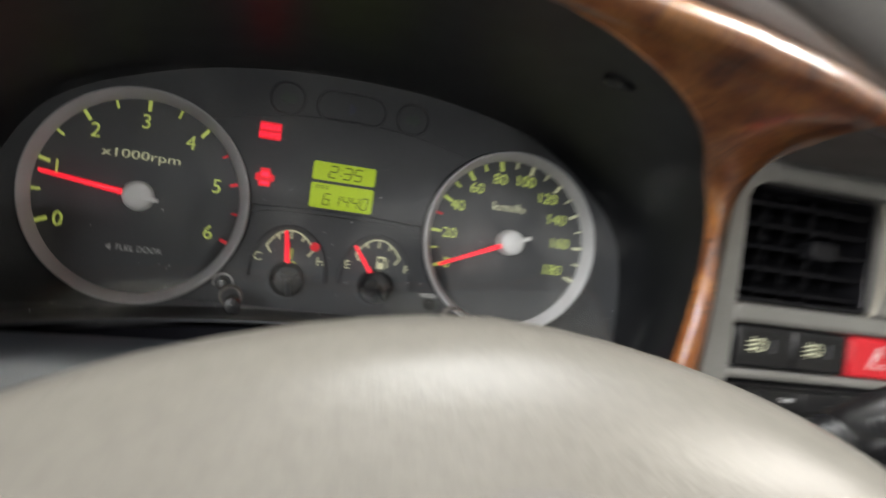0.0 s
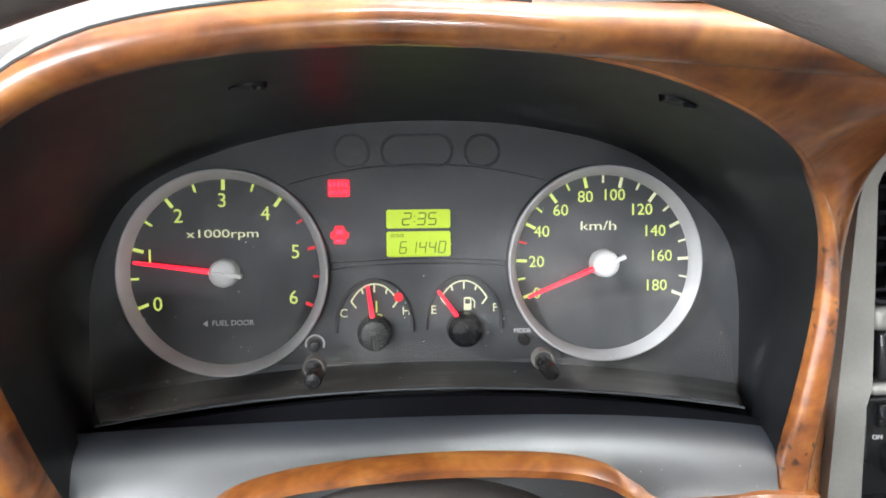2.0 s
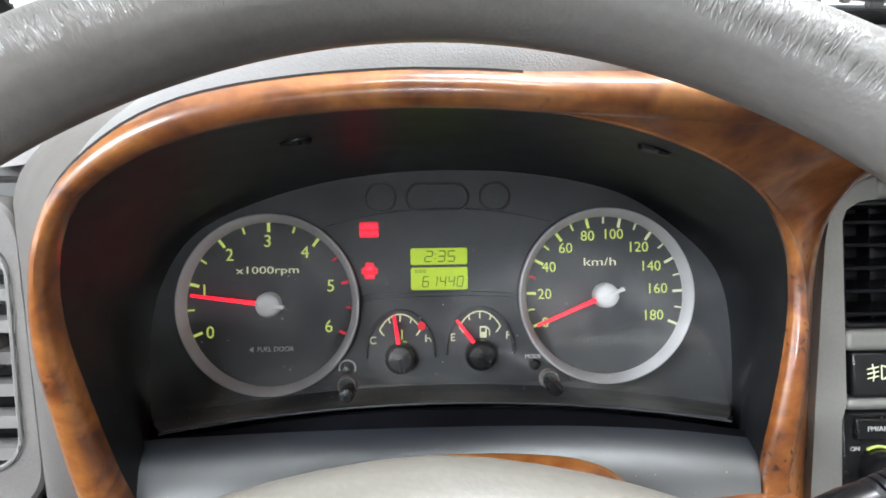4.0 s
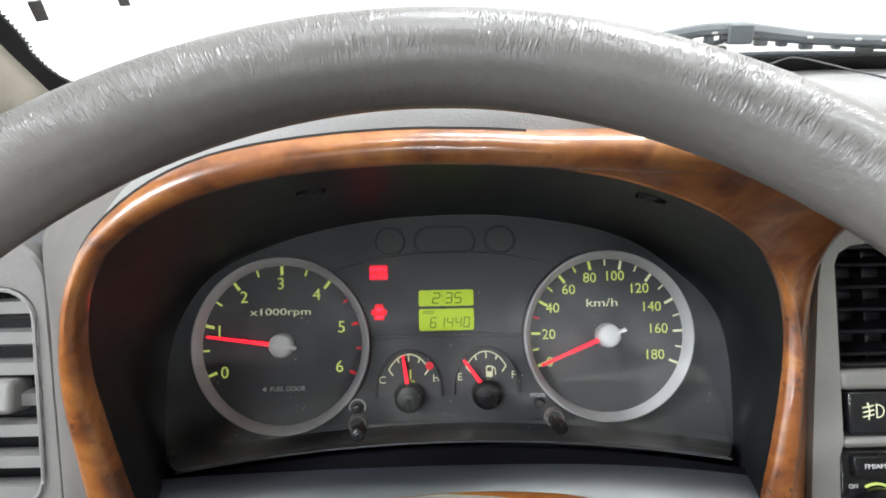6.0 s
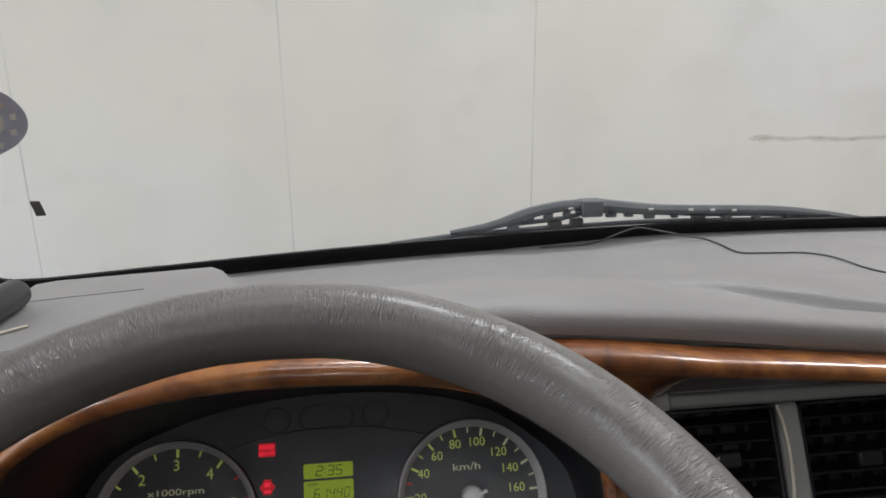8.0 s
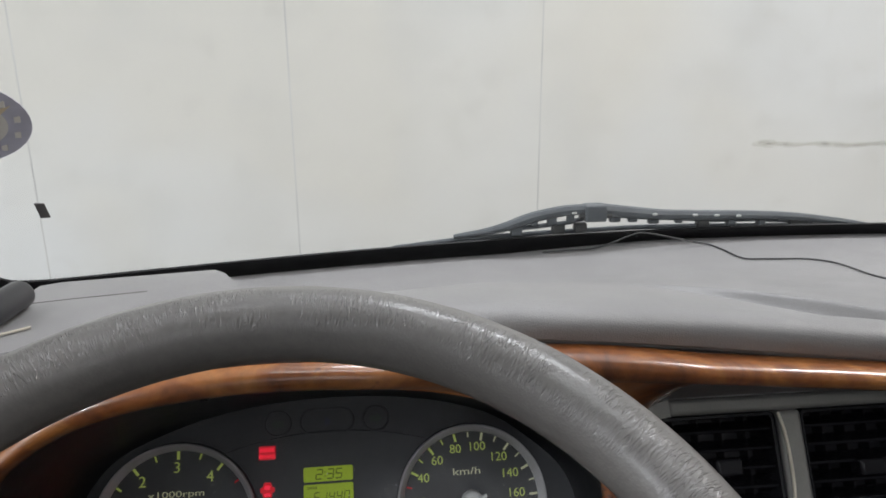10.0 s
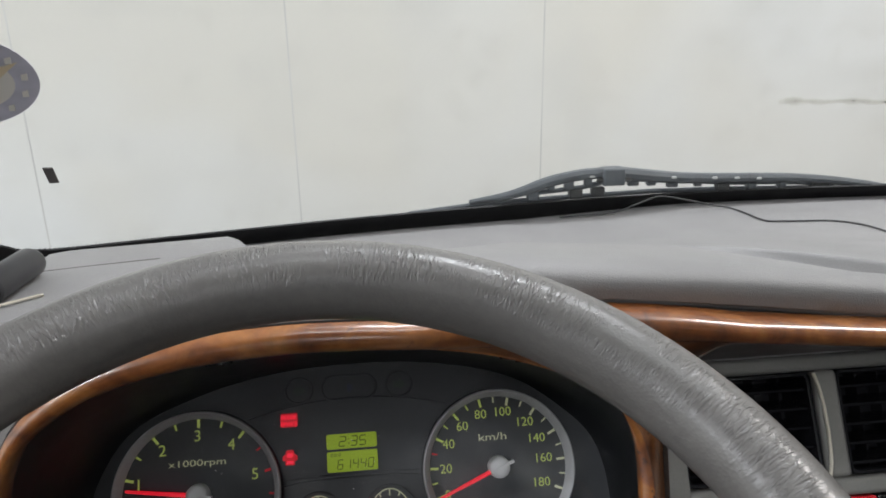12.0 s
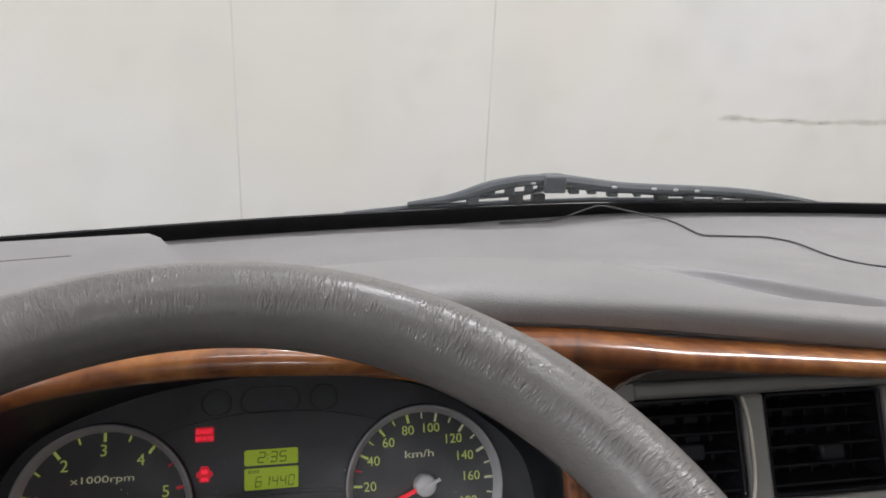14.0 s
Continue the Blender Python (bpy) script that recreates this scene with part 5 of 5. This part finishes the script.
rows = [[(a.x, screen(a.x, a.z) - 0.004, a.z), (b.x, screen(b.x, b.z) - 0.004, b.z)] for a, b in zip(inside, outside)]
part("black_border", thick("black_border", rows, (0, 0.002, 0.001)), FRIT, wind, "black border printed on the glass")
# its fading row of dots
dot = lathe("dot", [(0.0001, -0.0004), (0.0008, -0.0004), (0.0008, 0.0004)], 0, 0, 8)
dot.materials.append(FRIT)
spots = along([Vector((p.x, 0, p.z)) for p in inside[8:44]], 90)
for n_, p in enumerate(spots):
    q = Vector((p.x + 0.0022 * (1 if p.z > 0.15 else 0.3), 0, p.z + (0.0020 if p.z < 0.15 else 0.0)))
    part("border_dot", dot, FRIT, wind, at=pose(q.x, screen(q.x, q.z) - 0.004, q.z, -42, 0, 0))

# A-pillar by the driver: beige trim
pillar = thing("door_pillar", "beige trimmed windscreen pillar beside the glass", "pillar", LEVEL, kind="structure")
rows = []
for i in range(12):
    z = 0.09 + 0.63 * i / 11
    y = screen(-0.311, z) - 0.006
    rows.append([(-0.3115, y + 0.012, z), (-0.3120, y - 0.002, z), (-0.318, y - 0.014, z), (-0.345, y - 0.040, z), (-0.40, y - 0.065, z), (-0.50, y - 0.070, z)])
part("pillar_trim", thick("pillar_trim", rows, (-0.01, 0.03, 0)), BEIGE, pillar)

# things on the glass
for corners in (((-0.2745, 0.2093), (-0.2660, 0.2100), (-0.2710, 0.1960), (-0.2790, 0.1950)), ((-0.2187, 0.2187), (-0.2125, 0.2180), (-0.2157, 0.2040), (-0.2222, 0.2040))):
    (ax, az), (bx, bz), (cx, cz), (dx, dz) = corners
    q = [Vector((x, screen(x, z) - 0.003, z)) for x, z in corners]
    solo("tape_patch", thick("tape_patch", [[q[0], q[1]], [q[3], q[2]]], (0, 0.0006, 0.0006), False), TAPE, "small dark tape patch stuck on the windscreen", "tape", LEVEL, "tape patches")
streak = thing("dirt_streak", "thin streak of grey dirt on the windscreen", "dirt", LEVEL)
rng = random.Random(5)
for k in range(34):
    x = 0.393 + 0.185 * k / 33
    z = 0.2445 + rng.uniform(-0.0012, 0.0012) - 0.0030 * math.sin(k / 33 * 3.1)
    w, h = 0.0050 + 0.0060 * rng.random(), 0.0018 + 0.0022 * rng.random()
    pts = [(x + w * math.cos(a), z + h * math.sin(a)) for a in [i * math.pi / 3 for i in range(6)]]
    q = [(px, screen(px, pz) - 0.0022, pz) for px, pz in pts]
    part("dirt_speck", mesh_of("dirt_speck", q + [(a, b + 0.0004, c) for a, b, c in q], [tuple(range(6)), tuple(range(11, 5, -1))] + [(i, (i + 1) % 6, 6 + (i + 1) % 6, 6 + i) for i in range(6)], False), DIRT, streak)
STICK_BLUE = material("sticker_blue", (0.55, 0.54, 0.62), rough=0.5, stain=0.3, stain_size=60)
STICK_CREAM = material("sticker_cream", (0.72, 0.69, 0.63), rough=0.5)
STICK_GOLD = material("sticker_gold", (0.68, 0.57, 0.38), rough=0.5)
sticker = thing("oval_sticker", "oval blue and gold sticker on the windscreen", "sticker", LEVEL)


def on_glass(u, v, lift):
    """u across, v down, in steps of the sticker's own slanted grid."""
    x, z = -0.2285 + 0.00029 * u - 0.000247 * v, 0.2866 - 0.00004 * u - 0.000362 * v
    return (x, screen(x, z) - lift, z)


for nm, rx, rz, lift, mat in (("blue_border", 150, 82, 0.0030, STICK_BLUE), ("cream_field", 108, 52, 0.0036, STICK_CREAM)):
    ring = [on_glass(rx * math.cos(2 * math.pi * i / 40), rz * math.sin(2 * math.pi * i / 40), lift) for i in range(40)]
    part(nm, mesh_of(nm, ring + [(x, y + 0.0005, z) for x, y, z in ring], [tuple(range(40)), tuple(range(79, 39, -1))] + [(i, (i + 1) % 40, 40 + (i + 1) % 40, 40 + i) for i in range(40)], False), mat, sticker)
shape = [(-70, 20), (-20, 40), (50, 38), (66, 4), (108, -44), (40, -18), (-10, -16), (-60, -30)]
pts = [on_glass(x, z, 0.0042) for x, z in shape]
part("gold_shape", mesh_of("gold_shape", pts + [(x, y + 0.0005, z) for x, y, z in pts], [tuple(range(8)), tuple(range(15, 7, -1))] + [(i, (i + 1) % 8, 8 + (i + 1) % 8, 8 + i) for i in range(8)], False), STICK_GOLD, sticker)
for k in range(9):
    a = radians(-70 + k * 26)
    c = on_glass(129 * math.cos(a), 66 * math.sin(a), 0.0044)
    part("printed_bar", box("printed_bar", (c[0] - 0.0018, c[1] - 0.0004, c[2] - 0.0022), (c[0] + 0.0018, c[1] + 0.0004, c[2] + 0.0022)), STICK_CREAM, sticker)

for nm, dv, mat in (("red_shape", 14, RED), ("dark_shape", 27, STICK_BLUE)):
    ring = [on_glass(-6 + 44 * math.cos(2 * math.pi * i / 20), dv + 7 * math.sin(2 * math.pi * i / 20), 0.0046) for i in range(20)]
    part(nm, mesh_of(nm, ring + [(x, y + 0.0004, z) for x, y, z in ring], [tuple(range(20)), tuple(range(39, 19, -1))] + [(i, (i + 1) % 20, 20 + (i + 1) % 20, 20 + i) for i in range(20)], False), mat, sticker)

# ---- things on the dashboard ----
cable = thing("thin_cable", "thin grey cable lying over the dashboard top", "cable", LEVEL)
cable_line = spline([(0.222, 0.298, 0.1152), (0.248, 0.298, 0.1162), (0.283, 0.298, 0.1180), (0.316, 0.285, 0.1346), (0.330, 0.285, 0.1366), (0.358, 0.284, 0.1312), (0.392, 0.289, 0.1225), (0.408, 0.290, 0.1192), (0.4126, 0.266, 0.1196), (0.4160, 0.233, 0.1203), (0.4352, 0.2271, 0.1204), (0.4576, 0.2242, 0.1205), (0.4800, 0.2200, 0.1206), (0.4960, 0.1987, 0.1220), (0.4890, 0.1441, 0.1286), (0.4860, 0.1146, 0.1333), (0.4907, 0.0941, 0.1366), (0.505, 0.075, 0.1400)], 8)
part("cable_run", tube("cable_run", cable_line, 0.0009, 8), RUBBER, cable)
bar = thing("round_bar", "short dark grey round bar lying on the dashboard's corner cover", "bar", LEVEL)
NEAR, FAR = Vector((-0.2403, 0.0610, 0.1500)), Vector((-0.2360, 0.1240, 0.1500))
rows = []
for f, k in ((0.0, 0.86), (0.02, 0.97), (0.05, 1.0), (0.95, 1.0), (0.98, 0.97), (1.0, 0.88)):
    c = NEAR.lerp(FAR, f)
    rows.append([c + Vector((0.0118 * k * math.cos(a), 0, max(-0.0100, 0.0112 * k * math.sin(a)))) for a in [2 * math.pi * i / 28 for i in range(28)]])
part("bar_tube", grid("bar_tube", rows, closed=True), GLOSS_GREY, bar)
for nm, c, sg in (("near_cap", NEAR, -1), ("far_cap", FAR, 1)):
    ring = [c + Vector((0.0104 * math.cos(a), 0.0004 * sg, max(-0.0094, 0.0099 * math.sin(a)))) for a in [2 * math.pi * i / 28 for i in range(28)]]
    part(nm, mesh_of(nm, ring + [p - Vector((0, 0.003 * sg, 0)) for p in ring], [tuple(range(28)), tuple(range(55, 27, -1))] + [(i, (i + 1) % 28, 28 + (i + 1) % 28, 28 + i) for i in range(28)], False), GLOSS, bar, "flat black end cap")
splint = thing("wood_splint", "thin pale wooden splint lying on the dashboard corner", "stick", LEVEL)
part("splint_rod", tube("splint_rod", [(-0.262, 0.030, 0.1425), (-0.24, 0.048, 0.1415), (-0.210, 0.076, 0.1405)], 0.0011, 8), BEIGE, splint)

# ---- outside: wiper, cowl ----
wiper = thing("windscreen_wiper", "grey windscreen wiper parked at the base of the glass", "wiper", LEVEL)


def wp(x, z, dy=0.0):
    return (x, glass_base(x) + 0.004 - 0.4 * (z - 0.13) + dy, z)


part("blade", tube("blade", [wp(0.06, 0.1262), wp(0.14, 0.1318), wp(0.233, 0.1330), wp(0.332, 0.1342), wp(0.41, 0.1330), wp(0.572, 0.1290), wp(0.66, 0.1245)], 0.0028, 8), WIPER, wiper, "rubber blade")
part("bridge", tube("bridge", spline([wp(0.125, 0.1350), wp(0.162, 0.1390), wp(0.188, 0.1450), wp(0.213, 0.1535), wp(0.25, 0.1595), wp(0.285, 0.1590)], 4), 0.0045, 8, [0.0024 + 0.0036 * min(1, k / 9) for k in range(21)]), WIPER, wiper, "curved bridge")
part("arm", tube("arm", spline([wp(0.283, 0.1590), wp(0.331, 0.1525), wp(0.376, 0.1480), wp(0.491, 0.1435), wp(0.561, 0.1360), wp(0.62, 0.1260)], 4), 0.005, 8, [0.0076 - 0.0040 * k / 20 for k in range(21)]), WIPER, wiper, "pressed metal arm")
part("bridge_claw", tube("bridge_claw", [wp(0.186, 0.1405), wp(0.215, 0.1415), wp(0.250, 0.1440), wp(0.276, 0.1500)], 0.0026, 8), WIPER, wiper)
part("bridge_claw", tube("bridge_claw", [wp(0.376, 0.1440), wp(0.42, 0.1400), wp(0.48, 0.1385), wp(0.545, 0.1340)], 0.0024, 8), WIPER, wiper)
part("hinge", box("hinge", (0.268, wp(0.28, 0.160)[1] - 0.010, 0.1470), (0.292, wp(0.28, 0.160)[1] + 0.008, 0.1655), 0.002), WIPER, wiper, "hinge block")
part("hinge_pin", tube("hinge_pin", [wp(0.262, 0.1530, -0.008), wp(0.299, 0.1525, -0.008)], 0.0026, 8), RUBBER, wiper, "dark hinge pin")
for x, z, w in ((0.194, 0.139, 0.006), (0.242, 0.138, 0.007), (0.267, 0.139, 0.007), (0.412, 0.1365, 0.007), (0.446, 0.1355, 0.005), (0.482, 0.1350, 0.004), (0.527, 0.1330, 0.011)):
    part("claw", box("claw", (x - w, wp(x, z)[1] - 0.006, z - 0.006), (x + w, wp(x, z)[1] + 0.004, z + 0.0045), 0.0012, 1), RUBBER if w > 0.0065 else WIPER, wiper)
for x, z, w, h in ((0.213, 0.1480, 0.004, 0.0045), (0.233, 0.1500, 0.005, 0.0060), (0.254, 0.1520, 0.004, 0.0060), (0.306, 0.1480, 0.006, 0.0048), (0.327, 0.1465, 0.005, 0.0042), (0.352, 0.1440, 0.006, 0.0050), (0.382, 0.1425, 0.004, 0.0040), (0.505, 0.1390, 0.005, 0.0035)):
    part("link", box("link", (x - w, wp(x, z)[1] - 0.004, z - h), (x + w, wp(x, z)[1] + 0.003, z + h), 0.001, 1), WIPER, wiper, "small pressed link")
# pale blocks for holes: the brightness behind is put into their colour
for x, z in ((0.350, 0.1512), (0.398, 0.1485), (0.424, 0.1472), (0.450, 0.1458), (0.256, 0.1575)):
    part("hole_block", box("hole_block", (x - 0.0028, wp(x, z)[1] - 0.0072, z - 0.0012), (x + 0.0028, wp(x, z)[1] - 0.002, z + 0.0012), 0.0005, 1), PAINT, wiper, "pale block in place of a bright hole")
cowl = thing("front_cowl", "painted cab front below the windscreen", "bodywork", LEVEL)
rows = [[(x / 100, glass_base(x / 100) + dy, z) for x in range(-50, 125, 7)] for dy, z in ((0.034, 0.092), (0.05, 0.088), (0.06, 0.04), (0.09, -0.6))]
part("cowl_skin", thick("cowl_skin", rows, (0, -0.01, -0.01)), PAINT, cowl)

# ---- the cab that closes round the driver's place ----
cab = thing("cab_shell", "plain beige cab interior with doors, roof and rear wall", "cab", LEVEL, kind="structure")
L_, R_, B_, T_, F_ = -0.50, 1.24, -0.95, 0.74, -0.78
for nm, lo, hi in (("floor_pan", (L_, B_, F_ - 0.03), (R_, 0.35, F_)), ("rear_wall", (L_, B_ - 0.03, F_), (R_, B_, 0.30)), ("rear_header", (L_, B_ - 0.03, 0.70), (R_, B_, T_)),
                   ("roof_panel", (L_, B_ - 0.03, T_), (R_, -0.36, T_ + 0.03)), ("left_door", (L_ - 0.03, B_, F_), (L_, 0.34, 0.06)), ("right_door", (R_, B_, F_), (R_ + 0.03, 0.34, 0.06)),
                   ("left_header", (L_ - 0.03, B_, 0.62), (L_, -0.33, T_)), ("right_header", (R_, B_, 0.62), (R_ + 0.03, -0.33, T_)), ("left_post", (L_ - 0.03, B_, 0.06), (L_, B_ + 0.10, 0.62)), ("right_post", (R_, B_, 0.06), (R_ + 0.03, B_ + 0.10, 0.62)),
                   ("lower_dash", (L_, -0.02, F_), (R_, 0.02, -0.18))):
    part(nm, box(nm, lo, hi, 0.004, 1), BEIGE if nm in ("roof_panel", "left_header", "right_header") else CLOTH, cab)
seat = thing("driver_seat", "dark cloth driver's seat behind the steering wheel", "seat", LEVEL)
part("seat_cushion", box("seat_cushion", (-0.26, -0.86, -0.50), (0.24, -0.42, -0.34), 0.05, 4), CLOTH, seat)
part("backrest", box("backrest", (-0.25, -0.94, -0.36), (0.23, -0.82, 0.22), 0.05, 4), CLOTH, seat)
part("seat_base", box("seat_base", (-0.22, -0.84, -0.775), (0.20, -0.44, -0.49), 0.02, 2), BLACK, seat)

# ---- the hall ----
WALL_Y = 3.0
hall = thing("wall_front", "white panelled wall with thin vertical joints and faint stains", "wall", pose(0, 0, 0), kind="structure")
edges = [-7.45, -6.25, -5.05, -3.85, -2.66, -1.475, -0.292, 0.898, 3.28, 4.47, 5.66, 6.85]
part("wall_backing", box("wall_backing", (-7.6, WALL_Y + 0.0008, 0.0), (7.0, WALL_Y + 0.12, CEILING)), GROUT, hall)
for a, b in zip(edges, edges[1:]):
    part("panel", box("panel", (a + 0.004, WALL_Y, 0.004), (b - 0.004, WALL_Y + 0.012, CEILING - 0.002)), WALL, hall)
solo("ground", box("ground", (-9, -9, -0.10), (9, WALL_Y + 0.12, 0.0)), FLOOR, "grey concrete hall floor, worn and stained", "floor", pose(0, 0, 0), kind="structure")
solo("ceiling", box("ceiling", (-9, -9, CEILING), (9, WALL_Y + 0.12, CEILING + 0.1)), CEIL, "white hall ceiling", "ceiling", pose(0, 0, 0), kind="structure")
for nm, lo, hi in (("wall_left", (-7.6, -9, 0), (-7.48, WALL_Y, CEILING)), ("wall_right", (6.88, -9, 0), (7.0, WALL_Y, CEILING)), ("wall_back", (-7.6, -9.1, 0), (7.0, -9, CEILING))):
    solo(nm, box(nm, lo, hi), WALL, "plain white hall wall", "wall", pose(0, 0, 0), kind="structure")
for tx, ty, _ in TUBES:
    lampthing = thing("ceiling_lamp", "long white tube lamp under the ceiling", "lamp", pose(tx, ty, CEILING - 0.12), "ceiling lamps")
    part("housing", box("housing", (-0.78, -0.17, 0.03), (0.78, 0.17, 0.12), 0.01, 2), CEIL, lampthing)
    for dy in (-0.08, 0.08):
        part("lamp_tube", tube("lamp_tube", [(-0.74, dy, 0.015), (0.74, dy, 0.015)], 0.014, 10), TUBE, lampthing)
